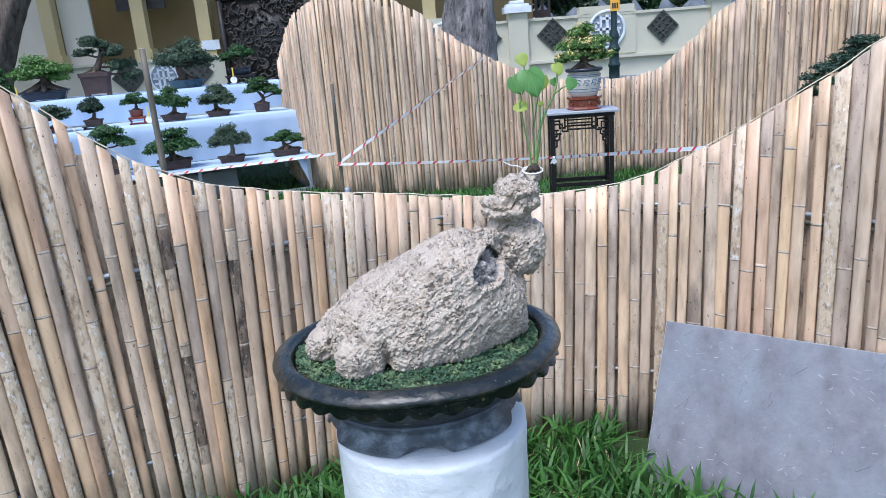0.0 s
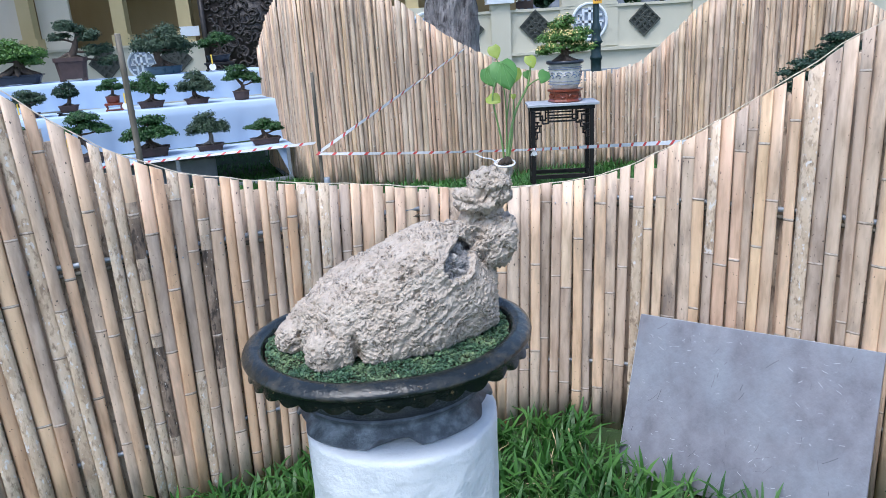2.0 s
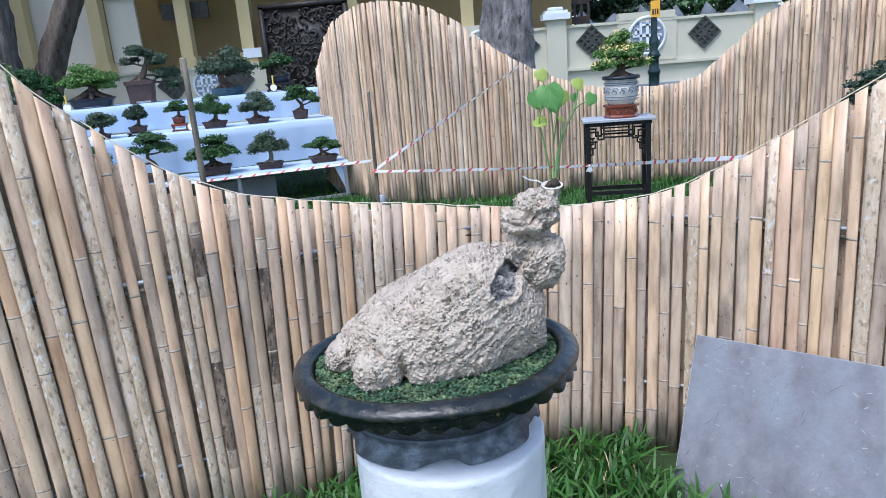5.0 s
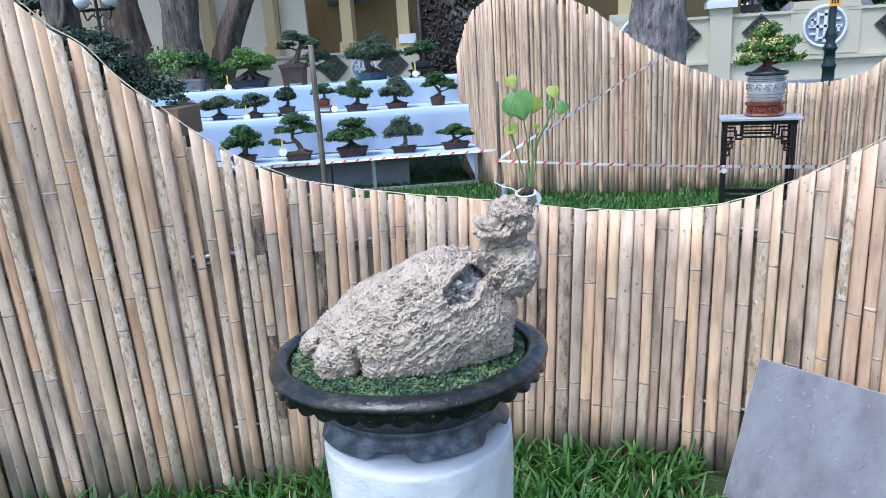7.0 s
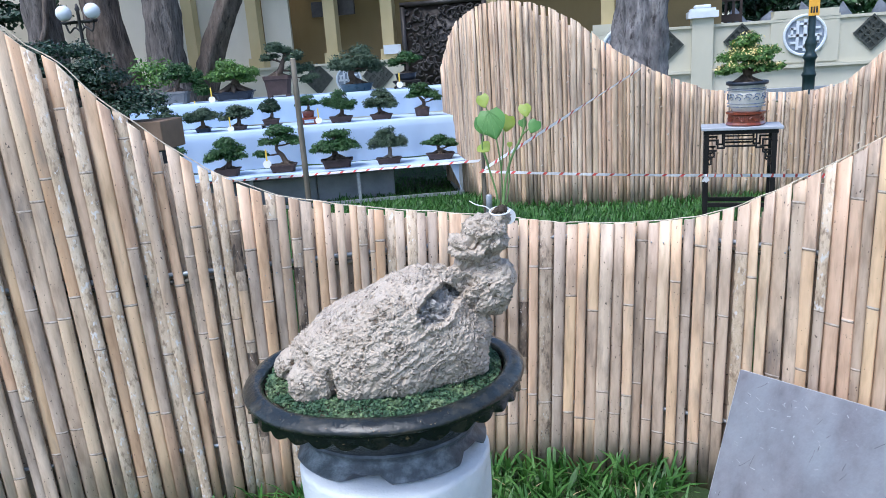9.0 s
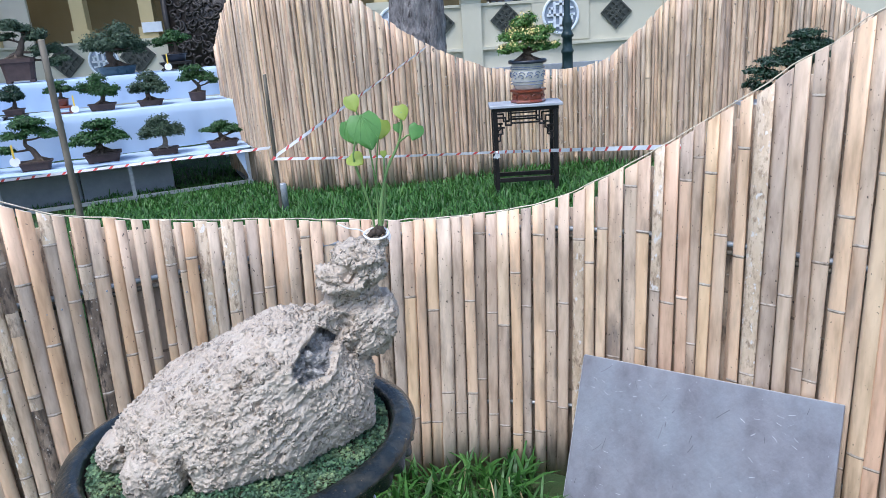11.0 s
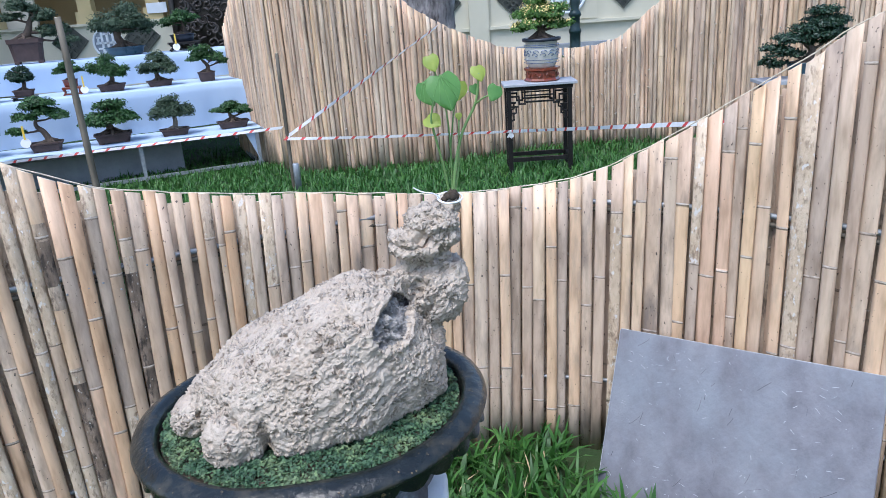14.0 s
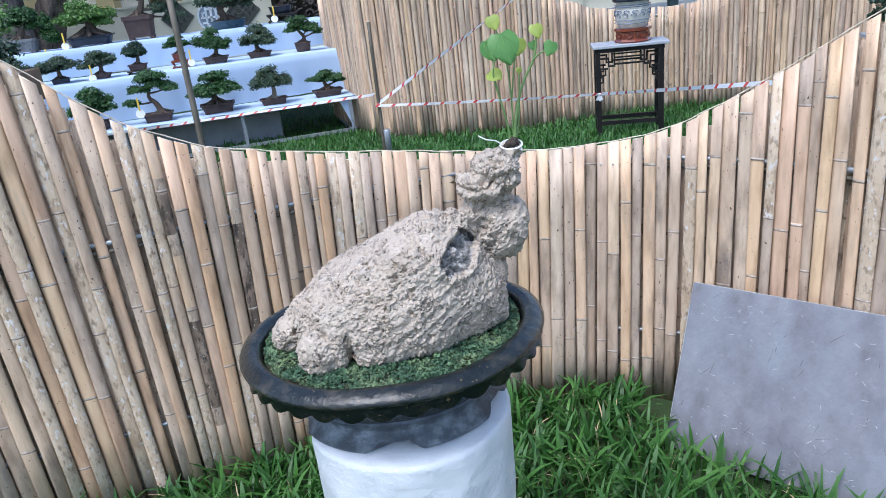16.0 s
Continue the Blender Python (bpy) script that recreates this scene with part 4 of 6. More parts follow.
def bonsai(x, y, z, rz, label, pot=("tray", 0.3, 0.2, 0.07), pot_mat=M_CLAY, trunk=(), r=0.03, pads=(), leaf=M_LEAF, n=1500, size=0.012, bark=M_BARK, seed=0,
           tag=None, stand=None, flowers=0, roots=5, grow=1.0):
    """trunk: points from the soil up; pads: (x, y, z, rx, ry, rz), all above the pot's rim."""
    rng = np.random.default_rng(seed)
    t = thing("bonsai", x, y, z, rz, label, "bonsai", "bonsai on display")
    t.scale = (grow, grow, grow)
    kind, w, d, h = pot
    base = 0.0
    if stand:
        sk, sw, sh = stand
        bm = bmesh.new()
        box(bm, -sw / 2, sw / 2, -sw * 0.35, sw * 0.35, sh * 0.72, sh, bevel=0.004)
        for sx in (-1, 1):
            for sy in (-1, 1):
                tube(bm, [(sx * sw * 0.42, sy * sw * 0.28, sh * 0.72), (sx * sw * 0.36, sy * sw * 0.26, sh * 0.35), (sx * sw * 0.46, sy * sw * 0.30, 0)], [0.012, 0.009, 0.012], 6)
        box(bm, -sw * 0.42, sw * 0.42, -sw * 0.30, sw * 0.30, sh * 0.08, sh * 0.2)
        part("stand", bm, sk, t, "carved wooden stand")
        base = sh
    bm = pot_bm(kind, w, d, h)
    bmesh.ops.translate(bm, vec=(0, 0, base), verts=bm.verts)
    part("pot", bm, pot_mat, t, smooth=kind != "tray")
    bm = lathe(bmesh.new(), [(0.42, base + h * 0.80), (0.42, base + h * 0.95), (0.22, base + h * 1.04), (0.05, base + h * 1.08)], 16, w, d)
    part("soil", bm, M_SOIL, t, smooth=True)
    top = base + h
    pts = curve_points([(a, b, c + top - 0.01) for a, b, c in trunk], 4)
    k = len(pts)
    bm = tube(bmesh.new(), pts, [r * (1.35 if i == 0 else 1) * (1 - 0.72 * i / (k - 1)) for i in range(k)], 9)
    part("trunk", bm, bark, t, smooth=True)
    for j in range(roots):
        a = j * 6.28 / roots + rng.uniform(-0.4, 0.4)
        p0 = pts[0]
        bm = tube(bmesh.new(), [(p0.x, p0.y, p0.z + r * 1.1), (p0.x + math.cos(a) * r * 1.5, p0.y + math.sin(a) * r * 1.5, top + r * 0.25), (p0.x + math.cos(a) * r * 2.8, p0.y + math.sin(a) * r * 2.6, top - 0.004)],
                  [r * 0.5, r * 0.38, r * 0.15], 5)
        part("root", bm, bark, t, smooth=True)
    for (a, b, c, rx, ry, rz_) in pads:
        e = Vector((a, b, c + top))
        near = min(pts[1:], key=lambda q: (q - e).length + max(0, q.z - e.z) * 2)
        mid = (near + e) / 2 + Vector((rng.uniform(-0.02, 0.02), rng.uniform(-0.02, 0.02), -0.01))
        bm = bmesh.new()
        tube(bm, curve_points([near, mid, e], 3), [r * 0.36 * (1 - 0.11 * j) for j in range(7)], 5)
        for j in range(4):
            aa = rng.uniform(0, 6.28)
            tube(bm, [mid, e + Vector((math.cos(aa) * rx * 0.7, math.sin(aa) * ry * 0.7, 0))], [r * 0.18, r * 0.06], 4)
        part("branch", bm, bark, t, smooth=True)
    fine = []
    for (a, b, c, rx, ry, rz_) in pads:
        for j in range(8):
            aa, q = rng.uniform(0, 6.28), rng.uniform(0.25, 0.75)
            fine.append((a + math.cos(aa) * rx * q * 1.15, b + math.sin(aa) * ry * q * 1.15, c + top + rng.uniform(-0.7, 0.5) * rz_, rx * 0.56, ry * 0.56, rz_ * 0.85))
    v, f = cloud(fine, int(n * 4.4), size * 1.12, rng)
    raw("foliage", v, f, leaf, t)
    if flowers:
        v, f = cloud([(a, b, c + top + rz_ * 0.35, rx, ry, rz_) for a, b, c, rx, ry, rz_ in pads], flowers, size * 0.9, rng)
        tagged(raw("blossom", v, f, M_PETAL, t, "pale yellow blossoms"), kind="stuff")
    if tag:
        tx, tz, ty = tag
        bm = bmesh.new()
        made = bmesh.ops.create_cone(bm, cap_ends=True, segments=20, radius1=0.042, radius2=0.042, depth=0.004)["verts"]
        bmesh.ops.transform(bm, matrix=Matrix.Translation((tx, ty, tz)) @ pose(0, 0, 0, 82, 0, 0), verts=made)
        tg = part("tag", bm, M_WHITE, t, "round white paper tag")
        bm = boxed(tx - 0.008, tx + 0.008, ty - 0.003, ty - 0.001, tz + 0.03, tz + 0.15)
        part("ribbon", bm, M_TAG_YELLOW, tg, "yellow ribbon")
    return t


BZ = STAGE_TURN


def broad(w, h, lift=0.55, k=5, seed=0, skew=0.0):
    """Clumps of a rounded broad crown of width w and height h, whose foot is on the soil."""
    rng = np.random.default_rng(seed)
    out = [(skew * w, 0, h * 0.82, w * 0.27, w * 0.25, h * 0.20)]
    for j in range(k):
        a = j * 6.28 / k + 0.4
        q = rng.uniform(0.26, 0.36)
        out.append((math.cos(a) * w * q + skew * w, math.sin(a) * w * 0.24, h * (lift + rng.uniform(-0.05, 0.14)), w * 0.23, w * 0.20, h * 0.19))
    return out


def stage_bonsai(b, tier, dw, *args, **kw):
    a, z = TIERS[tier]
    p = on_stage(b - 0.12, a + dw, z + 0.004)
    kw.setdefault("grow", (1.08, 0.92, 0.98)[tier] * STAGE_S)
    return bonsai(*p, BZ, *args, **kw)


S3 = [(0.01, 0, 0), (-0.03, 0, 0.10), (0.03, 0, 0.19), (0.0, 0, 0.29)]
# front tier
stage_bonsai(0.35, 0, 0.20, "low windswept bonsai with exposed roots in a brown tray", ("tray", 0.30, 0.17, 0.065), M_CLAY, [(0, 0, 0), (-0.01, 0, 0.05), (-0.03, 0, 0.10)], 0.035,
             [(-0.10, 0, 0.10, 0.09, 0.08, 0.035), (0.05, -0.03, 0.11, 0.10, 0.08, 0.035), (-0.03, 0.02, 0.15, 0.10, 0.08, 0.04), (0.13, 0, 0.08, 0.07, 0.06, 0.025)], M_LEAF, 1500, 0.010, seed=1, roots=9)
stage_bonsai(0.94, 0, 0.18, "pale-trunked spreading bonsai in a shallow brown tray", ("tray", 0.27, 0.17, 0.06), M_CLAY, [(0, 0, 0), (0.02, 0, 0.08), (0.0, 0, 0.17), (0.01, 0, 0.24)], 0.028,
             broad(0.38, 0.31, 0.52, 6, 2), M_LEAF_GREY, 1500, 0.010, M_PALEBARK, seed=2)
stage_bonsai(1.52, 0, 0.18, "dense bright green bonsai in a dark brown tray", ("tray", 0.33, 0.19, 0.09), M_CLAY, [(0, 0, 0), (-0.02, 0, 0.09), (0.0, 0, 0.2)], 0.045,
             broad(0.46, 0.29, 0.45, 7, 3), M_LEAF, 2600, 0.013, seed=3)
stage_bonsai(2.12, 0, 0.18, "curving-trunked bonsai with layered foliage in a brown tray", ("tray", 0.28, 0.18, 0.08), M_CLAY, [(0.04, 0, 0), (0.0, 0, 0.10), (-0.05, 0, 0.17), (-0.01, 0, 0.30)], 0.033,
             [(0.0, 0, 0.34, 0.12, 0.10, 0.05), (0.13, 0, 0.22, 0.09, 0.08, 0.035), (-0.12, 0, 0.24, 0.09, 0.08, 0.04), (-0.21, 0, 0.11, 0.08, 0.07, 0.035), (0.03, 0.04, 0.27, 0.12, 0.1, 0.04)],
             M_LEAF, 1900, 0.011, seed=4, tag=(-0.15, 0.10, -0.08))
stage_bonsai(2.73, 0, 0.18, "triangular bonsai with thick trunk in a small tray", ("tray", 0.26, 0.17, 0.08), M_CLAY, [(0, 0, 0), (0.03, 0, 0.10), (-0.02, 0, 0.2)], 0.035,
             broad(0.40, 0.30, 0.45, 6, 5), M_LEAF, 1700, 0.012, seed=5)
stage_bonsai(3.40, 0, 0.18, "leafy bonsai partly behind the bamboo fence", ("tray", 0.26, 0.17, 0.07), M_CLAY, S3, 0.03, broad(0.40, 0.36, 0.5, 6, 6), M_LEAF, 1500, 0.012, seed=6)
# middle tier
stage_bonsai(0.475, 1, 0.24, "slender bonsai with a curved trunk in a round brown pot", ("round", 0.21, 0.21, 0.11), M_CLAY, [(0, 0, 0), (0.03, 0, 0.07), (-0.03, 0, 0.16), (-0.02, 0, 0.25)], 0.03,
             [(-0.02, 0, 0.24, 0.13, 0.11, 0.06), (0.10, -0.03, 0.16, 0.12, 0.1, 0.05), (-0.10, -0.02, 0.16, 0.10, 0.09, 0.05), (0.2, 0, 0.11, 0.08, 0.07, 0.035), (0.02, 0.05, 0.18, 0.13, 0.1, 0.05)], M_LEAF, 2200, 0.011, seed=7)
stage_bonsai(0.97, 1, 0.24, "domed bonsai with a flared trunk in a shallow brown tray", ("tray", 0.30, 0.18, 0.065), M_CLAY, [(0, 0, 0), (-0.02, 0, 0.09), (0.01, 0, 0.2)], 0.038,
             broad(0.45, 0.32, 0.42, 7, 8), M_LEAF_GREY, 2300, 0.011, seed=8, roots=8)
stage_bonsai(1.45, 1, 0.24, "full-crowned bonsai in a purple-brown tray", ("tray", 0.31, 0.18, 0.075), M_CLAY, [(0, 0, 0), (0.02, 0, 0.1), (-0.02, 0, 0.22)], 0.035,
             broad(0.40, 0.33, 0.42, 6, 9), M_LEAF, 1900, 0.012, seed=9)
stage_bonsai(1.83, 1, 0.24, "small bonsai in a red pot on a red stand, tagged", ("round", 0.17, 0.15, 0.08), M_REDWOOD, [(0, 0, 0), (0.01, 0, 0.07), (0, 0, 0.13)], 0.024,
             broad(0.28, 0.19, 0.5, 5, 10), M_LEAF, 1100, 0.010, seed=10, tag=(0.13, 0.05, -0.12), stand=(M_REDWOOD, 0.20, 0.09))
stage_bonsai(2.27, 1, 0.24, "small dark bonsai in a brown pot on a scroll stand", ("tray", 0.22, 0.15, 0.07), M_CLAY, [(0, 0, 0), (0.02, 0, 0.09), (-0.01, 0, 0.17)], 0.028,
             broad(0.29, 0.25, 0.5, 5, 11), M_LEAF_DARK, 1300, 0.011, seed=11, stand=(M_BLACKWOOD, 0.26, 0.035))
stage_bonsai(2.66, 1, 0.24, "spreading bonsai with pale stones and a white tag", ("tray", 0.24, 0.16, 0.05), M_CLAY, [(0, 0, 0), (0.02, 0, 0.08), (-0.01, 0, 0.16)], 0.034,
             broad(0.40, 0.25, 0.5, 6, 12), M_LEAF_GREY, 1500, 0.011, seed=12, tag=(-0.08, 0.02, -0.10), roots=8)
stage_bonsai(3.06, 1, 0.24, "wide dark green bonsai in a small dark pot", ("tray", 0.20, 0.14, 0.055), M_NAVY, [(0, 0, 0), (0.0, 0, 0.08), (-0.02, 0, 0.17)], 0.034,
             broad(0.46, 0.25, 0.5, 7, 13), M_LEAF_GREY, 1700, 0.011, seed=13)
stage_bonsai(3.49, 1, 0.24, "drooping dark bonsai in a brown tray beside the box", ("tray", 0.22, 0.15, 0.06), M_CLAY, S3, 0.03, broad(0.36, 0.30, 0.45, 5, 14), M_LEAF_GREY, 1300, 0.011, seed=14)
# top tier
stage_bonsai(0.59, 2, 0.3, "small rounded bonsai on a black stand with a ribboned tag", ("round", 0.30, 0.22, 0.09), M_NAVY, [(0, 0, 0), (0.03, 0, 0.09), (0, 0, 0.18)], 0.035,
             broad(0.40, 0.26, 0.55, 6, 15), M_LEAF, 1700, 0.012, seed=15, tag=(-0.10, 0.05, -0.15), stand=(M_BLACKWOOD, 0.36, 0.10))
stage_bonsai(1.24, 2, 0.3, "large open-branched bonsai in a teal oval pot", ("round", 0.46, 0.30, 0.10), M_TEAL, [(0.0, 0, 0), (-0.06, 0, 0.14), (0.03, 0, 0.28), (-0.02, 0, 0.44)], 0.055,
             broad(0.68, 0.50, 0.42, 9, 16) + [(0.26, 0, 0.22, 0.14, 0.1, 0.05)], M_LEAF_GREY, 3300, 0.013, seed=16, roots=9)
stage_bonsai(2.235, 2, 0.3, "cascading bonsai in a tall square brown pot", ("tray", 0.36, 0.30, 0.27), M_CLAY, [(0, 0, 0), (0.06, 0, 0.10), (0.10, 0, 0.20), (0.2, 0, 0.30)], 0.05,
             [(0.05, 0, 0.34, 0.17, 0.13, 0.07), (0.26, 0, 0.24, 0.15, 0.12, 0.07), (0.34, 0, 0.06, 0.15, 0.12, 0.07), (0.42, -0.02, -0.06, 0.13, 0.1, 0.06), (-0.06, 0, 0.22, 0.10, 0.09, 0.05)],
             M_LEAF_GREY, 2900, 0.013, seed=17)
stage_bonsai(2.795, 2, 0.3, "thick-trunked bonsai with light variegated leaves in a navy tray", ("tray", 0.52, 0.32, 0.11), M_NAVY, [(0, 0, 0), (0.03, 0, 0.14), (-0.02, 0, 0.28)], 0.085,
             broad(0.62, 0.40, 0.46, 8, 18), M_LEAF_LIGHT, 2600, 0.016, seed=18, tag=(-0.26, 0.03, -0.2), roots=8)
stage_bonsai(3.52, 2, 0.3, "cascading bonsai in a grey stone pot with a ribboned tag", ("tray", 0.34, 0.26, 0.16), M_GREYCLAY, [(0, 0, 0), (0.04, 0, 0.12), (0.12, 0, 0.2)], 0.05,
             [(0.08, 0, 0.26, 0.15, 0.12, 0.08), (0.22, 0, 0.16, 0.13, 0.1, 0.08), (0.30, 0, 0.0, 0.11, 0.09, 0.08), (-0.06, 0, 0.2, 0.1, 0.09, 0.05)], M_LEAF, 2300, 0.014, seed=19, tag=(0.26, -0.12, -0.2))


# ---------------- table with a flowering bonsai ----------------
TX, TY, TR, TS, TH = 1.572, 7.50, -5, 1.05, 1.18
TZ = ground_z(TY)
table = thing("display_table", TX, TY, TZ, TR, "black lacquered fretwork stand with a grey stone top on the grass", "table")
table.scale = (TS, TS, TH)
part("tabletop", boxed(-0.34, 0.36, -0.19, 0.19, 0.775, 0.80, bevel=0.004), M_MARBLE, table, "grey stone top")
for sx in (-1, 1):
    for sy in (-1, 1):
        part("leg", boxed(sx * 0.29 - 0.022, sx * 0.29 + 0.022, sy * 0.14 - 0.022, sy * 0.14 + 0.022, 0, 0.74, bevel=0.003), M_BLACKWOOD, table)
for sy in (-1, 1):
    part("apron", boxed(-0.32, 0.32, sy * 0.14 - 0.02, sy * 0.14 + 0.02, 0.741, 0.774), M_BLACKWOOD, table)
    part("stretcher", boxed(-0.267, 0.267, sy * 0.14 - 0.015, sy * 0.14 + 0.015, 0.13, 0.165), M_BLACKWOOD, table)
    bm = bmesh.new()
    y0, y1 = sy * 0.14 - 0.009, sy * 0.14 + 0.009
    for s in (-1, 1):
        for a0, a1, z0, z1 in ((0.20, 0.277, 0.685, 0.700), (0.185, 0.20, 0.62, 0.70), (0.20, 0.277, 0.600, 0.615), (0.215, 0.23, 0.55, 0.615), (0.23, 0.277, 0.545, 0.56),
                               (0.13, 0.19, 0.62, 0.635), (0.13, 0.145, 0.635, 0.74), (0.24, 0.255, 0.49, 0.545), (0.255, 0.277, 0.485, 0.50)):
            box(bm, min(s * a0, s * a1), max(s * a0, s * a1), y0, y1, z0, z1)
    box(bm, -0.13, 0.13, y0, y1, 0.635, 0.65)
    box(bm, -0.13, 0.13, y0, y1, 0.69, 0.702)
    part("fretwork", bm, M_BLACKWOOD, table, "stepped fretwork brackets")
for sx in (-1, 1):
    part("apron", boxed(sx * 0.29 - 0.018, sx * 0.29 + 0.018, -0.119, 0.119, 0.741, 0.774), M_BLACKWOOD, table)
    part("stretcher", boxed(sx * 0.29 - 0.014, sx * 0.29 + 0.014, -0.117, 0.117, 0.13, 0.165), M_BLACKWOOD, table)
ps = thing("pot_stand", TX + 0.052, TY, TZ + 0.801 * TH, TR, "carved red lacquered wooden pot stand on the stone top", "stand")
ps.scale = (TS, TS, TS)
bm = lathe(bmesh.new(), [(0.165, 0), (0.175, 0.012), (0.157, 0.03), (0.154, 0.095), (0.175, 0.105), (0.175, 0.125)], 8)
part("stand_body", bm, M_REDWOOD, ps)
bm = bmesh.new()
for k in range(8):
    a = (k + 0.5) * math.pi / 4
    m = pose(0.147 * math.cos(a), 0.147 * math.sin(a), 0.062, 0, 0, math.degrees(a))
    box(bm, 0, 0.006, -0.045, 0.045, -0.006, 0.006, m)
    tube(bm, [m @ Vector((0.004, -0.04 + 0.01 * j, 0.018 * math.sin(j * 0.8))) for j in range(9)], 0.006, 5)
part("carving", bm, M_REDWOOD, ps)
fb = bonsai(TX + 0.052, TY, TZ + 0.801 * TH + 0.1265 * TS, TR, "flowering bonsai in a blue and white porcelain pot", ("drum", 0.35, 0.35, 0.275), M_PORCELAIN,
            [(-0.02, 0, 0), (0.0, 0, 0.08), (-0.03, 0, 0.15), (0.0, 0, 0.24)], 0.055,
            [(0, 0, 0.36, 0.11, 0.10, 0.07), (-0.11, 0, 0.22, 0.13, 0.12, 0.07), (0.11, 0, 0.23, 0.13, 0.12, 0.07), (0.02, -0.10, 0.22, 0.14, 0.12, 0.08), (-0.04, 0.06, 0.29, 0.13, 0.12, 0.07),
             (0.21, 0, 0.12, 0.09, 0.09, 0.045), (-0.21, 0, 0.11, 0.10, 0.09, 0.045), (0.09, -0.08, 0.14, 0.11, 0.1, 0.05), (-0.11, -0.08, 0.13, 0.11, 0.1, 0.05)], M_LEAF_LIGHT, 3300, 0.013, seed=30, flowers=1500, grow=0.98 * TS)
bm = bmesh.new()
for k in range(13):
    a0 = -math.pi / 2 + (k - 6) * 0.48
    for s, z0 in ((1, 0.150), (-1, 0.122)):
        pts = []
        for j in range(9):
            u, q = 5.2 * j / 8, 0.034 * (1 - 0.09 * j)
            a = a0 + s * q * math.cos(u) / 0.165
            pts.append((0.169 * math.cos(a), 0.169 * math.sin(a), z0 + q * 0.7 * math.sin(u)))
        tube(bm, pts, 0.0034, 4)
for z in (0.050, 0.078, 0.198, 0.214):
    tube(bm, [(0.170 * math.cos(k * math.pi / 16), 0.170 * math.sin(k * math.pi / 16), z) for k in range(33)], 0.003, 4)
part("pot_painting", bm, M_COBALT, fb, "cobalt scrolls painted round the pot")
bm = lathe(bmesh.new(), [(0.180, 0.246), (0.188, 0.252), (0.188, 0.270), (0.182, 0.278), (0.17, 0.278)], 28, cap_top=False, cap_low=False)
part("pot_rim", bm, M_NAVY, fb, "dark blue glazed rim", smooth=True)

# bonsai on a plain stand beside the far fence
st = thing("plant_stand", 4.02, 7.02, 0, -8, "pale grey topped plant stand behind the fence", "stand")
part("stand_top", boxed(-0.36, 0.36, -0.2, 0.2, 0.62, 0.65), M_MARBLE, st)
for sx in (-1, 1):
    for sy in (-1, 1):
        part("leg", boxed(sx * 0.28 - 0.02, sx * 0.28 + 0.02, sy * 0.13 - 0.02, sy * 0.13 + 0.02, 0, 0.62), M_BLACKWOOD, st)
bonsai(4.10, 7.02, 0.652, -8, "layered juniper bonsai leaning out of a teal pot", ("round", 0.34, 0.26, 0.15), M_TEAL, [(0.02, 0, 0), (0.06, 0, 0.12), (-0.02, 0, 0.22), (0.10, 0, 0.40)], 0.045,
       [(0.14, 0, 0.46, 0.14, 0.12, 0.045), (0.15, 0, 0.36, 0.22, 0.15, 0.06), (0.02, -0.03, 0.28, 0.22, 0.15, 0.06), (0.28, 0, 0.25, 0.16, 0.12, 0.05), (-0.09, 0, 0.21, 0.20, 0.14, 0.06),
        (-0.22, 0, 0.11, 0.17, 0.12, 0.06), (-0.29, 0, 0.0, 0.12, 0.1, 0.05), (0.10, 0.04, 0.30, 0.2, 0.12, 0.05)],
       M_LEAF_DARK, 3200, 0.014, seed=31, tag=(0.22, 0.18, -0.12))

# big clipped shrub in a brown box beside the stage
sb = thing("potted_shrub", -4.15, 6.0, 0, 10, "dark glossy clipped shrub in a brown wooden box", "shrub")
part("box", boxed(-0.5, 0.42, -0.25, 0.25, 0.93, 1.2, bevel=0.008), M_BOX, sb, "brown wooden planter box")
part("support", boxed(-0.42, 0.34, -0.2, 0.2, 0, 0.929), M_BLACKWOOD, sb)
rng = np.random.default_rng(51)
bm = bmesh.new()
for k in range(7):
    a = k * 0.9
    tube(bm, curve_points([(-0.1 + 0.08 * math.cos(a), 0.06 * math.sin(a), 1.17), (-0.2 + 0.2 * math.cos(a), 0.15 * math.sin(a), 1.4), (-0.35 + 0.35 * math.cos(a), 0.2 * math.sin(a), 1.58)], 3), [0.04 - 0.005 * j for j in range(7)], 6)
part("stems", bm, M_BARK, sb)
pads = []
for k in range(60):
    q = (k + 0.5) / 60
    x = -1.30 + 1.54 * q
    top = float(np.interp(x, [-1.30, -0.85, -0.55, -0.2, 0.1, 0.24], [2.02, 2.02, 1.95, 1.76, 1.56, 1.38]))
    low = float(np.interp(x, [-1.02, -0.5, 0.24], [1.30, 1.24, 1.28]))
    pads.append((x, rng.uniform(-0.26, 0.16), low + (top - low) * rng.random() ** 0.7, 0.17, 0.15, 0.11))
v, f = cloud(pads, 19000, 0.020, rng)
raw("foliage", v, f, M_LEAF_DARK, sb)
sy_ = thing("shrub", -7.36, 11.2, ground_z(11.2), label="yellow-green leafy shrub behind the display", category="shrub")
v, f = cloud([(rng.uniform(-0.35, 0.45), rng.uniform(-0.2, 0.2), rng.uniform(0.5, 1.95), 0.34, 0.30, 0.24) for k in range(14)], 2600, 0.036, rng)
raw("foliage", v, f, M_LEAF_LIGHT, sy_)
bm = bmesh.new()
for k in range(5):
    tube(bm, [(0, 0, 0), (0.3 * math.cos(k * 1.3), 0.2 * math.sin(k * 1.3), 1.3)], [0.03, 0.012], 5)
part("stems", bm, M_BARK, sy_)

# ---------------- bamboo stakes and barrier tape ----------------


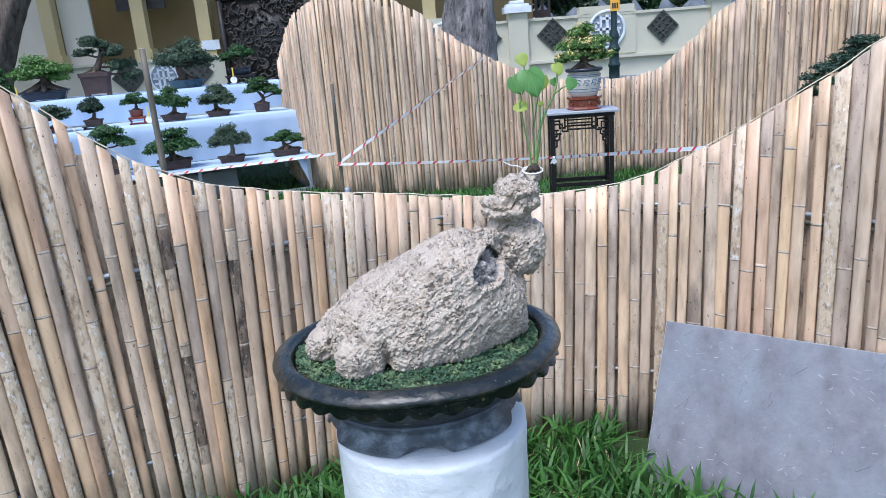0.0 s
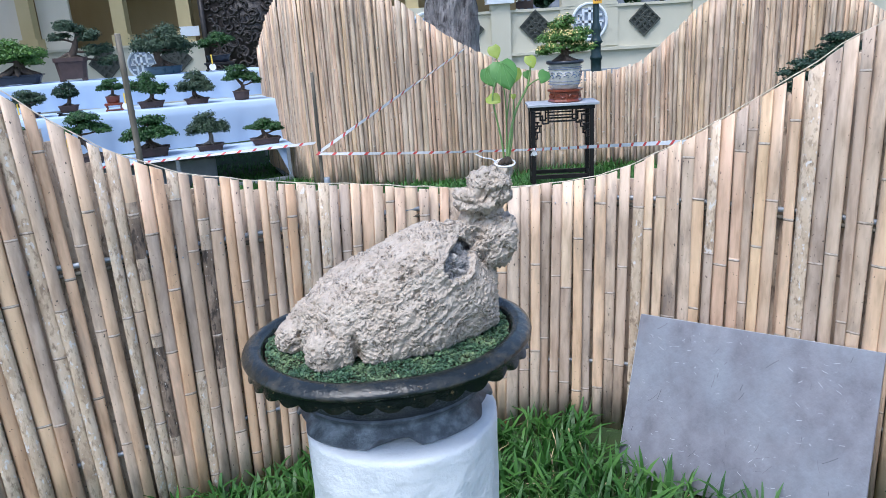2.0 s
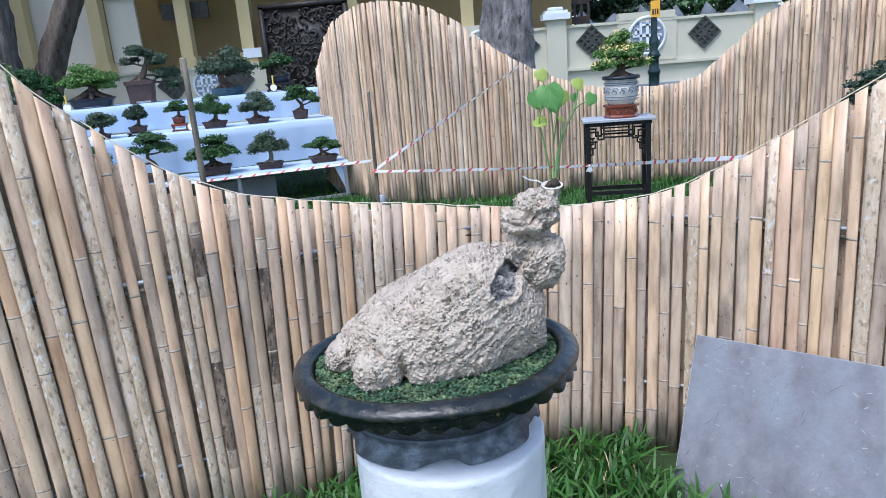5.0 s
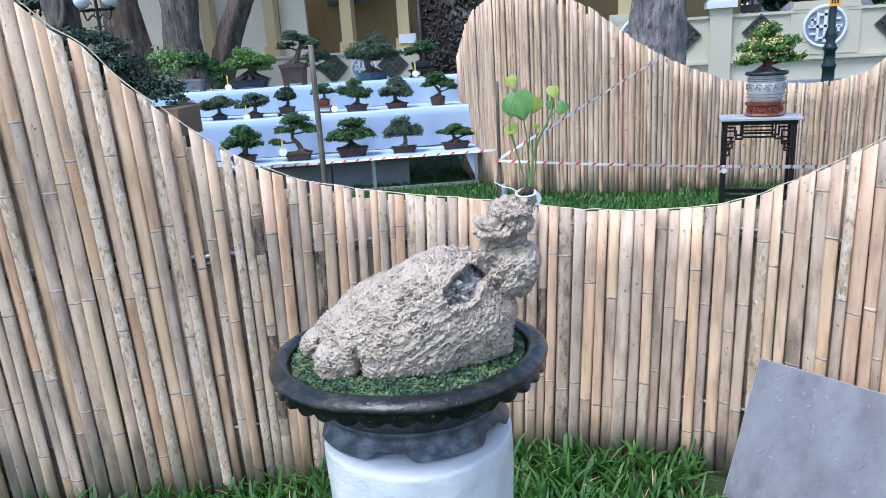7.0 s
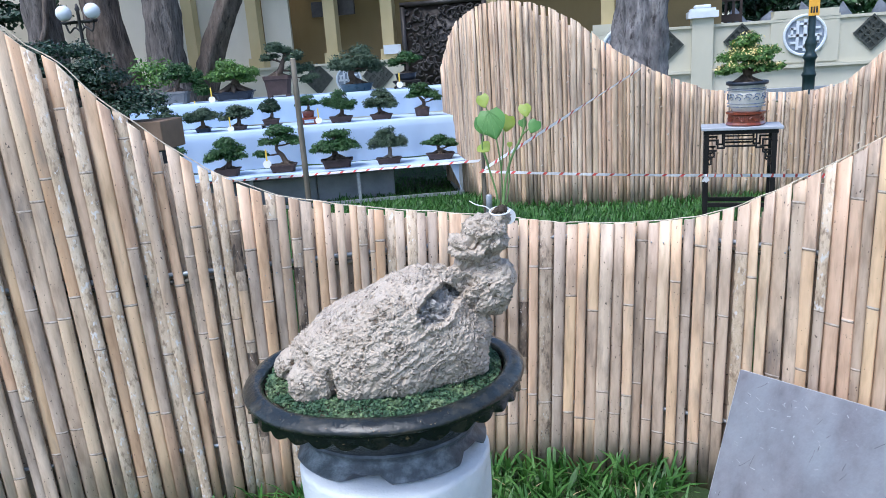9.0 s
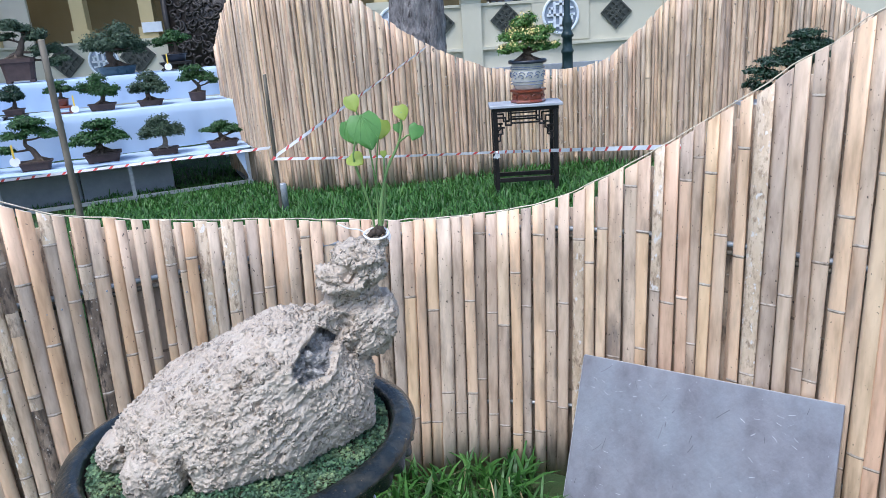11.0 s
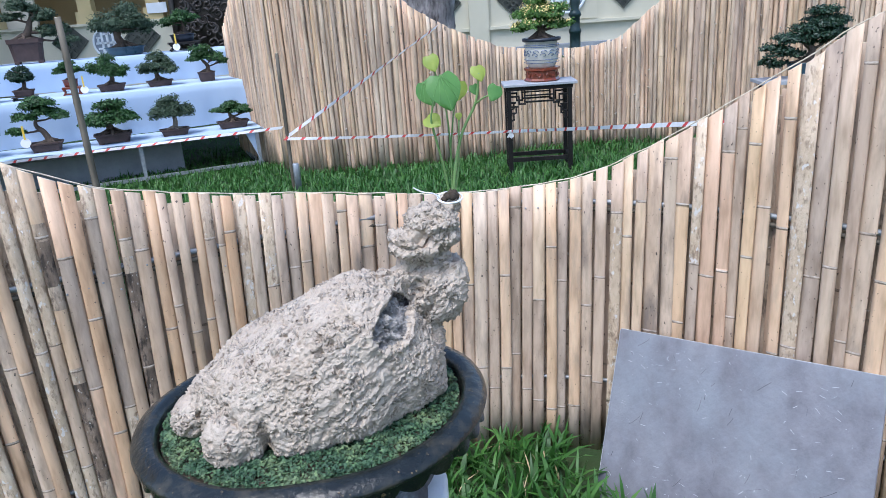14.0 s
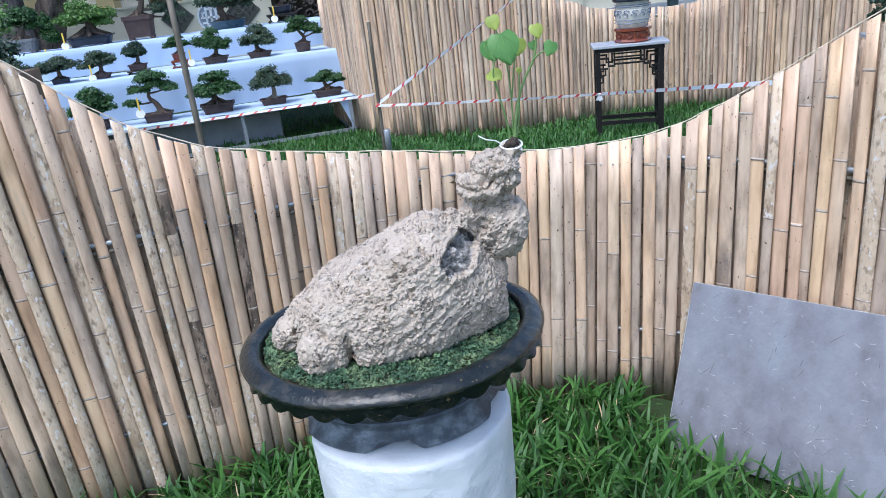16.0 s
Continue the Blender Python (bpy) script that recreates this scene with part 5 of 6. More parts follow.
def stake(name, x, y, h, r, label, lean=(0, 0)):
    t = thing(name, x, y, ground_z(y), label=label, category="pole")
    bm = bmesh.new()
    zs, rs = [], []
    for k in range(int(h / 0.28) + 1):
        z = k * 0.28
        for d, f in ((0.0, 1.0), (0.02, 1.12), (0.035, 1.0)):
            if z + d < h - 0.02:
                zs.append(z + d)
                rs.append(r * f * (1 - 0.12 * z / h))
    zs.append(h)
    rs.append(r * 0.86)
    tube(bm, [(lean[0] * z / h, lean[1] * z / h, z) for z in zs], rs, 10)
    part("culm", bm, M_POLE, t, smooth=True)
    bm = lathe(bmesh.new(), [(r * 0.78, 0), (r * 0.78, 0.004)], 10)
    bmesh.ops.translate(bm, vec=(lean[0], lean[1], h + 0.0005), verts=bm.verts)
    part("cut_end", bm, M_CUT, t)
    return t


stake("bamboo_pole", -1.95, 5.04, 1.66, 0.024, "weathered bamboo pole with a sawn top standing in the grass")
stake("bamboo_stake", -1.005, 7.50, 1.40, 0.020, "thin grey bamboo stake that carries barrier tape", (0.01, 0.0))
# small white sleeve at the foot of the stake
ob = part("post_sleeve", lathe(bmesh.new(), [(0.034, 0.0), (0.034, 0.30), (0.028, 0.31)], 12), M_STEEL, smooth=True)
ob.matrix_world = pose(-0.945, 7.42, ground_z(7.42))
tagged(ob, "short perforated steel post in the grass", "post")


def tape(a, b, label, sag=0.02, width=0.03, twist=0.35):
    a, b = Vector(a), Vector(b)
    t = thing("barrier_tape", *a, label=label, category="tape", group="barrier tapes")
    way = b - a
    length = way.length
    n = max(8, int(length / 0.034))
    side = Vector((-way.y, way.x, 0)).normalized()
    vs, fs, mi = [], [], []
    for k in range(n + 1):
        s = k / n
        for e in (-1, 1):
            u = s + e * 0.014 / length
            ang = twist * math.sin(u * length * 1.3 + length) + 0.15 * math.sin(u * length * 7)
            off = (Vector((0, 0, 1)) * math.cos(ang) + side * math.sin(ang)) * width / 2 * e
            vs.append(way * u + Vector((0, 0, -4 * sag * s * (1 - s))) + off)
        if k < n:
            fs.append((2 * k, 2 * k + 2, 2 * k + 3, 2 * k + 1))
            mi.append(1 if k % 5 == 0 else 0)
    rb = raw("ribbon", vs, fs, [M_TAPE_WHITE, M_TAPE_RED], t)
    rb.data.polygons.foreach_set("material_index", mi)
    return t


STAKE_P, KNOT_Z, TAPE_END = (-1.03, 7.47, 0.385), 0.31, (2.38, 3.85, 0.86)
tape((-1.015, 7.47, 0.395), (0.66, 8.56, 1.325), "twisted red and white tape rising along the bamboo fence", 0.0, 0.034, 0.6)
tape(STAKE_P, (1.25, 7.28, KNOT_Z), "red and white barrier tape stretched low over the grass", 0.01, 0.028)
tape((1.25, 7.275, KNOT_Z), TAPE_END, "red and white barrier tape running to the front fence", 0.0, 0.032, 0.5)
p = on_stage(3.1, -0.26, 0.46)
tape(p, (-1.035, 7.475, 0.50), "red and white tape along the front of the stage", 0.0, 0.028, 0.6)
bm = bmesh.new()
for k in range(5):
    a = [bm.verts.new(v) for v in ((-0.012, 0, 0), (0.012, 0, 0), (0.03 - 0.013 * k, 0.004 * k, -0.055 - 0.01 * (k % 3)), (0.008 - 0.013 * k, 0.004 * k, -0.06))]
    bm.faces.new(a)
bmesh.ops.create_icosphere(bm, subdivisions=1, radius=0.016)
ob = part("tape_knot", bm, M_WHITE)
ob.matrix_world = pose(1.25, 7.272, KNOT_Z)
tagged(ob, "knotted white tape end on the table leg", "tape")

# ---------------- leaning board ----------------
tl, tr, bl = Vector((0.761, 2.283, 0.523)), Vector((1.340, 1.774, 0.516)), Vector((0.648, 2.08, 0.004))
ex, ez = (tr - tl), (tl - bl)
ey = ex.cross(ez).normalized() * -1
bw, bh = ex.length, ez.length
mb = Matrix((ex.normalized(), ey, ez.normalized())).transposed().to_4x4()
mb.translation = bl
board = new("leaning_board")
board.matrix_world = mb
tagged(board, "scuffed grey painted board leaning on the bamboo fence", "board")
part("panel", boxed(0, bw, 0, 0.016, 0, bh, bevel=0.0015), M_SLAB, board)
bm = bmesh.new()
for x0, x1, z0, z1 in ((0.002, bw - 0.002, bh + 0.0001, bh + 0.0012),):
    box(bm, x0, x1, 0.001, 0.015, z0, z1)
box(bm, -0.0012, -0.0001, 0.001, 0.015, 0.01, bh - 0.004)
part("worn_edge", bm, M_SCRATCH, board, "pale worn edge")
rng = np.random.default_rng(12)
for nm, mt, cnt, ln in (("scratching", M_SCRATCH, 110, 0.020), ("scuffing", M_SCUFF, 34, 0.05)):
    vs, fs = [], []
    for k in range(cnt):
        x, z, a = rng.uniform(0.03, bw - 0.05), rng.uniform(0.03, bh - 0.04), rng.normal(-0.2 if nm == "scratching" else 1.3, 0.5)
        l, w = rng.uniform(0.15, 1.0) * ln, rng.uniform(0.0005, 0.0015)
        bend = rng.uniform(-0.05, 0.05)
        for j in range(4):
            i0 = len(vs)
            q = [(x + math.cos(a + bend * i) * l * i / 4, z + math.sin(a + bend * i) * l * i / 4) for i in (j, j + 1)]
            nx, nz = -math.sin(a) * w, math.cos(a) * w
            vs += [(q[0][0], -0.0009, q[0][1]), (q[1][0], -0.0009, q[1][1]), (q[1][0] + nx, -0.0009, q[1][1] + nz), (q[0][0] + nx, -0.0009, q[0][1] + nz)]
            fs.append((i0, i0 + 1, i0 + 2, i0 + 3))
    tagged(raw(nm, vs, fs, mt, board), kind="stuff")

# ---------------- pedestal, tray, moss, rock, seedling ----------------
PX, PY, POT_R = -0.070, 1.180, 3.5
ped = thing("pedestal", PX + 0.011, PY - 0.012, 0, 0, "round pedestal wrapped in white cloth on the grass", "pedestal")


def wrinkle(i, a):
    z = prof_ped[i][1]
    return 1 + 0.008 * math.sin(a * 5 + z * 9) + 0.006 * math.sin(a * 11 - z * 17) + 0.004 * math.sin(a * 23 + z * 31), 0.0


prof_ped = [(0.183, 0.0)] + [(0.184 + 0.009 * k / 30, 0.815 * k / 30) for k in range(1, 31)] + [(0.192, 0.821), (0.186, 0.826), (0.1, 0.827)]
part("wrap", lathe(bmesh.new(), prof_ped, 96, wave=wrinkle), M_WRAP, ped, "creased white cloth wrapping", smooth=True)
bm = bmesh.new()
rng = np.random.default_rng(77)
for k in range(16):
    a0, z0, sl = rng.uniform(3.4, 6.0), rng.uniform(0.35, 0.82), rng.uniform(-0.10, 0.10)
    tube(bm, [(0.1885 * math.cos(a0 + 0.12 * j), 0.1885 * math.sin(a0 + 0.12 * j), z0 + sl * j * 0.3 + 0.006 * math.sin(j * 1.3 + k)) for j in range(6)], [0.001, 0.0022, 0.003, 0.0028, 0.002, 0.001], 5)
part("crease", bm, M_WRAP, ped, smooth=True)

A, B = 0.284, 0.258
RIM = 1.000
tray = thing("bonsai_tray", PX, PY, 0.832, POT_R, "black-green glazed oval tray with a wavy lip on cloud feet", "tray")
tray.matrix_world = pose(PX, PY, 0.832, 0, -1.2, POT_R)


def oval(bm, prof, seg=144, wave=None, **k):
    """prof: (inset from the rim, height)."""
    rings = []
    for i, (ins, z) in enumerate(prof):
        ring = []
        for j in range(seg):
            a = 2 * math.pi * j / seg
            dr, dz = wave(i, a) if wave else (0, 0)
            ring.append(bm.verts.new(((A - ins + dr) * math.cos(a), (B - ins + dr) * math.sin(a), z + dz)))
        rings.append(ring)
    for lo, hi in zip(rings, rings[1:]):
        for j in range(seg):
            bm.faces.new((lo[j], lo[(j + 1) % seg], hi[(j + 1) % seg], hi[j]))
    if k.get("cap", True):
        bm.faces.new(rings[0][::-1])
    return rings


H = RIM - 0.829
bm = bmesh.new()
oval(bm, [(0.130, 0.044), (0.118, 0.045), (0.106, 0.050), (0.094, 0.060), (0.078, 0.076), (0.060, 0.094), (0.044, 0.110), (0.031, 0.124), (0.024, H - 0.038), (0.018, H - 0.032)])
part("bowl", bm, M_GLAZE_BODY, tray, smooth=True)


def lip(i, a):
    if i <= 3:
        s = abs(math.sin(17 * a + 0.3 * math.sin(3 * a)))
        return (0.004 * s if i in (1, 2) else 0.0, -0.010 * s ** 0.8 if i in (1, 2) else 0.0)
    return (0.0012 * math.sin(5 * a), 0.0010 * math.sin(7 * a))


bm = bmesh.new()
oval(bm, [(0.027, H - 0.037), (0.016, H - 0.042), (0.010, H - 0.040), (0.012, H - 0.032), (0.006, H - 0.027), (0.001, H - 0.022), (0.000, H - 0.018), (0.003, H - 0.013), (0.012, H - 0.007), (0.024, H - 0.002),
          (0.033, H - 0.003), (0.040, H - 0.011), (0.043, H - 0.040)], 288, lip, cap=False)
part("rim", bm, M_GLAZE, tray, "rolled glazed rim with a scalloped edge", smooth=True)
bm = bmesh.new()


def skirt(i, a):
    s = abs(math.sin(2.5 * a + 0.9))
    cut = max(0.0, min(1.0, (s - 0.35) / 0.25))
    return (0.010 * cut if i < 2 else 0.0, 0.015 * (1 - cut) * (1 if i == 0 else 0.9) if i < 2 else 0.0)


oval(bm, [(0.098, 0.001), (0.095, 0.007), (0.108, 0.030), (0.106, 0.040), (0.098, 0.048), (0.096, 0.053), (0.106, 0.056)], 200, skirt)
part("foot_ring", bm, M_GLAZE_FOOT, tray, "dull grey-blue glazed cloud feet", smooth=True)

# soil and moss
soil = bmesh.new()
rings = oval(soil, [(0.043, H - 0.045), (0.045, H - 0.020), (0.10, H - 0.014), (0.16, H - 0.012)], 96)
soil.faces.new(rings[-1])
part("soil", soil, M_SOIL, tray, "dark soil under the moss")
rng = np.random.default_rng(5)
n = 34000
ang, rad = rng.uniform(0, 6.283, n), np.sqrt(rng.uniform(0.10, 1.0, n))
mx, my = rad * (A - 0.046) * np.cos(ang), rad * (B - 0.046) * np.sin(ang)
hump = np.array([noise.noise(Vector((x * 28, y * 28, 0))) for x, y in zip(mx, my)])
hump2 = np.array([noise.noise(Vector((x * 85, y * 85, 4))) for x, y in zip(mx, my)])
mz = H - 0.013 + 0.007 * hump + 0.006 * hump2 + rng.uniform(-0.002, 0.005, n) + 0.010 * (1 - rad) - 0.004 * np.maximum(0, (rad - 0.85) / 0.15)
v, f = leaf_mesh(np.stack([mx, my, mz], 1), np.tile([0, 0, 1.0], (n, 1)), 0.0029, rng, 0.75)
moss = raw("moss", v, f, M_MOSS, tray, "blue-green and yellowish moss")
moss["kind"] = "stuff"

# the animal-shaped rock, one mesh
rock_src = bpy.data.meshes.new("rock_src")
bm = bmesh.new()
BODY = ((-0.246, 1.160, 1.012), (-0.236, 1.140, 1.038), (-0.212, 1.115, 1.068), (-0.188, 1.085, 1.088), (-0.148, 1.035, 1.124), (-0.103, 1.022, 1.146), (-0.059, 1.022, 1.170),
        (-0.015, 1.022, 1.189), (0.028, 1.030, 1.205), (0.060, 1.044, 1.208), (0.090, 1.066, 1.192), (0.120, 1.088, 1.155), (0.146, 1.108, 1.118), (0.162, 1.128, 1.092), (0.170, 1.148, 1.070))
RIDGE, FOOT, SEG = 1.168, 0.972, 40
rings = []
for x, fy, tz in BODY:
    back = min(1.262, RIDGE + 0.80 * (RIDGE - fy))
    tuck = max(0.0, min(1.0, (x + 0.08) / 0.22))
    low = FOOT + 0.030 * max(0.0, (x - 0.06) / 0.11)
    mid = low + 0.03 + 0.045 * tuck
    ring = []
    for k in range(SEG):
        a = 2 * math.pi * k / SEG
        c, sn = math.cos(a), math.sin(a)
        y = RIDGE - (RIDGE - fy if c > 0 else back - RIDGE) * math.copysign(abs(c) ** (0.75 if sn > 0 else 0.75 - 0.25 * tuck), c)
        z = mid + ((tz - mid) * abs(sn) ** 0.8 if sn > 0 else (low - mid) * abs(sn) ** (1.0 + 0.4 * tuck))
        ring.append(bm.verts.new((x, y, z)))
    rings.append(ring)
for lo, hi in zip(rings, rings[1:]):
    for k in range(SEG):
        bm.faces.new((lo[k], lo[(k + 1) % SEG], hi[(k + 1) % SEG], hi[k]))
bm.faces.new(rings[0][::-1])
bm.faces.new(rings[-1])
bmesh.ops.recalc_face_normals(bm, faces=bm.faces)
for c, s, m in (((-0.148, 1.055, 1.018), (0.040, 0.036, 0.045), pose(0, 0, 0)), ((-0.222, 1.140, 1.012), (0.032, 0.042, 0.032), pose(0, 0, 0)),
                ((-0.040, 1.075, 1.015), (0.052, 0.052, 0.042), pose(0, 0, 0)), ((0.094, 1.180, 1.186), (0.027, 0.030, 0.026), pose(0, 0, 0)),
                ((0.122, 1.200, 1.185), (0.030, 0.034, 0.034), pose(0, 0, 0)), ((0.163, 1.218, 1.150), (0.054, 0.052, 0.054), pose(0, 0, 0, 0, 8, 0)),
                ((0.194, 1.228, 1.172), (0.026, 0.034, 0.040), pose(0, 0, 0)), ((0.143, 1.206, 1.238), (0.044, 0.042, 0.024), pose(0, 0, 0, 0, 6, 0)),
                ((0.172, 1.220, 1.256), (0.047, 0.048, 0.044), pose(0, 0, 0, 0, -14, 0)), ((0.165, 1.218, 1.206), (0.036, 0.036, 0.020), pose(0, 0, 0)),
                ((0.200, 1.230, 1.288), (0.021, 0.024, 0.020), pose(0, 0, 0)), ((0.150, 1.205, 1.075), (0.026, 0.032, 0.055), pose(0, 0, 0))):
    made = bmesh.ops.create_icosphere(bm, subdivisions=4, radius=1)["verts"]
    bmesh.ops.transform(bm, matrix=Matrix.Translation(c) @ m @ Matrix.Diagonal((*s, 1)), verts=made)
bm.to_mesh(rock_src)
bm.free()
tmp = new("rock_tmp", rock_src)
mod = tmp.modifiers.new("remesh", "REMESH")
mod.mode, mod.voxel_size = "VOXEL", 0.0016
mod2 = tmp.modifiers.new("smooth", "SMOOTH")
mod2.iterations, mod2.factor = 3, 0.5
bpy.context.view_layer.update()
rock_me = bpy.data.meshes.new_from_object(tmp.evaluated_get(bpy.context.evaluated_depsgraph_get()))
rock_me.name = "rock"
bpy.data.objects.remove(tmp)
bpy.data.meshes.remove(rock_src)
nv = len(rock_me.vertices)
co = np.empty(nv * 3)
nr = np.empty(nv * 3)
rock_me.vertices.foreach_get("co", co)
rock_me.vertices.foreach_get("normal", nr)
co, nr = co.reshape(-1, 3), nr.reshape(-1, 3)
POCKET = Vector((0.097, 1.075, 1.152))
spin = pose(0, 0, 0, 0, 30, -20).to_3x3()
out = co.copy()
dark = np.zeros(nv)
for i in range(nv):
    p, q = Vector(co[i]), Vector(nr[i])
    head = 1.0 if p.y > 1.16 and p.x > 0.075 and p.z > 1.10 else 0.0
    l = spin @ p
    d = 0.005 * noise.noise(p * 15)
    ridge = (1 - abs(noise.noise(Vector((l.x * 22, l.y * 44, l.z * 58))))) ** 2
    d += 0.0038 * (ridge - 0.55)
    ridge = (1 - abs(noise.noise(Vector((l.x * 60, l.y * 105, l.z * 140))))) ** 2
    d += 0.0022 * (ridge - 0.55)
    near = noise.voronoi(p * 190 + noise.noise_vector(p * 60) * 0.6)[0][0]
    crumb = max(0.0, noise.noise(p * 21 + Vector((3, 0, 0))) + 0.35)
    d += 0.0118 * max(0.0, 0.46 - near) * min(1.0, crumb * 1.8)
    d -= 0.017 * max(0.0, noise.noise(p * 95 + Vector((5, 0, 0))) - 0.26)
    if head:
        d += 0.007 * noise.noise(p * 30) - 0.018 * max(0.0, noise.noise(p * 48 + Vector((2, 7, 0))) - 0.18)
        # creases that part the lumps of the head
        wave = 0.014 * noise.noise(p * 17 + Vector((0, 4, 1))) + 0.12 * (p.x - 0.19)
        for at, deep in ((1.214, 0.011), (1.252, 0.008)):
            d -= deep * math.exp(-((p.z - at - wave) / 0.0058) ** 2)
    e = p - POCKET
    w = rimw = 0.0
    if q.y < 0.2:
        rr = math.hypot(e.x / (0.028 * (1 - 0.45 * max(0.0, e.z) / 0.037)), e.z / 0.029) + 0.22 * noise.noise(p * 60)
        w = max(0.0, min(1.0, (1.08 - rr) / 0.25)) if abs(e.x) < 0.05 and abs(e.z) < 0.06 else 0.0
        rimw = math.exp(-((rr - 1.15) / 0.16) ** 2)
    d += 0.004 * rimw - 0.011 * w + w * (0.010 * noise.noise(p * 90) + 0.006 * noise.noise(p * 190))
    dark[i] = w
    nk = math.exp(-((p.x + 0.096) / 0.009) ** 2 - ((p.z - 1.00) / 0.045) ** 2) if p.y < 1.09 else 0
    d -= 0.026 * nk
    out[i] = co[i] + nr[i] * d
out[:, 0] -= 0.027
rock_me.vertices.foreach_set("co", out.reshape(-1))
rock_me.materials.append(M_ROCK)
rock_me.materials.append(M_ROCK_DARK)
for pl in rock_me.polygons:
    pl.use_smooth = True
    pl.material_index = 1 if min(dark[j] for j in pl.vertices) > 0.55 else 0
rock_me.update()
rock = tagged(new("viewing_stone", rock_me), "grey lumpy plaster rock like a crouching animal set in moss", "rock")

# seedling on the top of the rock
SX, SY, SZ = 0.174, 1.218, 1.309
seed_t = thing("seedling", SX, SY, SZ, 0, "leafy green seedling wired to the top of the rock", "seedling")
STEMS = (([(0, 0, -0.02), (-0.004, -0.006, 0.03), (-0.014, -0.018, 0.080), (-0.022, -0.030, 0.120), (-0.016, -0.034, 0.148)], 0.0020),
         ([(0.004, 0.004, -0.02), (0.006, 0.002, 0.06), (0.002, -0.014, 0.13), (-0.014, -0.030, 0.198)], 0.0016),
         ([(0.004, 0, -0.02), (0.012, 0.0, 0.045), (0.026, 0.002, 0.095), (0.048, 0.0, 0.138), (0.054, -0.002, 0.180)], 0.0027),
         ([(0.006, 0.002, 0.07), (0.012, -0.006, 0.115), (0.017, -0.016, 0.150)], 0.0014),
         ([(0.046, 0.0, 0.134), (0.060, -0.014, 0.146), (0.072, -0.028, 0.150)], 0.0016), ([(0.002, 0.006, -0.02), (0.016, 0.010, 0.03), (0.022, 0.010, 0.112)], 0.0018),
         ([(-0.014, -0.018, 0.085), (-0.020, -0.024, 0.112)], 0.0012))
for pts, r in STEMS:
    q = curve_points(pts, 4)
    part("stem", tube(bmesh.new(), q, [r * (1 - 0.35 * i / len(q)) for i in range(len(q))], 7), M_SHOOT, seed_t, smooth=True)
LEAVES = (((0.000, -0.046, 0.165), 0.0285, (0.10, -0.90, 0.36), 12, M_BIGLEAF), ((-0.024, -0.014, 0.160), 0.021, (-0.45, -0.80, 0.25), 28, M_BIGLEAF),
          ((0.024, -0.012, 0.160), 0.016, (0.40, -0.82, 0.25), -20, M_YELLOWLEAF), ((-0.016, -0.036, 0.203), 0.0135, (-0.1, -0.85, 0.4), 20, M_YELLOWLEAF),
          ((-0.020, -0.026, 0.120), 0.0155, (-0.3, -0.6, 0.7), 60, M_YELLOWLEAF), ((0.054, -0.002, 0.181), 0.0135, (0.1, -0.8, 0.5), 10, M_YELLOWLEAF),
          ((0.073, -0.030, 0.154), 0.0135, (0.2, -0.85, 0.35), -30, M_BIGLEAF), ((0.048, 0.006, 0.156), 0.009, (0.0, -0.9, 0.3), 20, M_BIGLEAF), ((0.022, 0.010, 0.118), 0.006, (0, -0.8, 0.4), 0, M_YELLOWLEAF))
for c, r, up, rot, mt in LEAVES:
    way = Vector(up).normalized()
    base = way.to_track_quat("Z", "Y").to_matrix().to_4x4()
    m = Matrix.Translation(c) @ base @ pose(0, 0, 0, 0, 0, rot + 180)
    bm = bmesh.new()
    rows = 9
    grid = []
    for j in range(rows + 1):
        t = j / rows
        wdt = r * 0.94 * math.sin(math.pi * min(1, 0.12 + t * 0.88)) ** 0.72 * (1.10 - 0.42 * t)
        if j == rows:
            wdt = r * 0.03
        row = []
        for k in range(-3, 4):
            x = wdt * k / 3
            dip = 0.10 * r * (k / 3) ** 2 + 0.16 * r * (t - 0.4) ** 2 * 4 * 0.35 + 0.02 * r * math.sin(k * 2 + j)
            notch = 0.16 * r * (1 - abs(k) / 3) * max(0, 1 - 4 * t)
            row.append(bm.verts.new(m @ Vector((x, (t - 0.45) * 2 * r + notch, -dip))))
        grid.append(row)
    for a, b in zip(grid, grid[1:]):
        for k in range(6):
            bm.faces.new((a[k], a[k + 1], b[k + 1], b[k]))
    lf = part("leaf", bm, mt, seed_t, smooth=True)
    if r > 0.02:
        bm = bmesh.new()
        for sx, t1 in ((0, 0.95), (-0.7, 0.55), (0.7, 0.55), (-0.55, 0.85), (0.55, 0.85)):
            tube(bm, [m @ Vector((sx * r * s, (0.06 + (t1 - 0.06) * s - 0.45) * 2 * r, 0.0004 - 0.10 * r * (sx * s) ** 2)) for s in (0, 0.35, 0.7, 1.0)], [0.0004, 0.00035, 0.0003, 0.0002], 4)
        part("veins", bm, M_VEIN, lf)
bm = bmesh.new()
tube(bm, [(0.019 * math.cos(k * math.pi / 12), 0.019 * math.sin(k * math.pi / 12) - 0.004, -0.004 + 0.004 * math.sin(k * math.pi / 12)) for k in range(25)], 0.0016, 6)
tube(bm, curve_points([(-0.016, -0.008, -0.002), (-0.026, -0.01, 0.006), (-0.042, -0.012, 0.010), (-0.056, -0.012, 0.018)], 3), 0.0012, 6)
part("wire_ring", bm, M_WHITE, seed_t, "white plastic tie ring")
bm = bmesh.new()
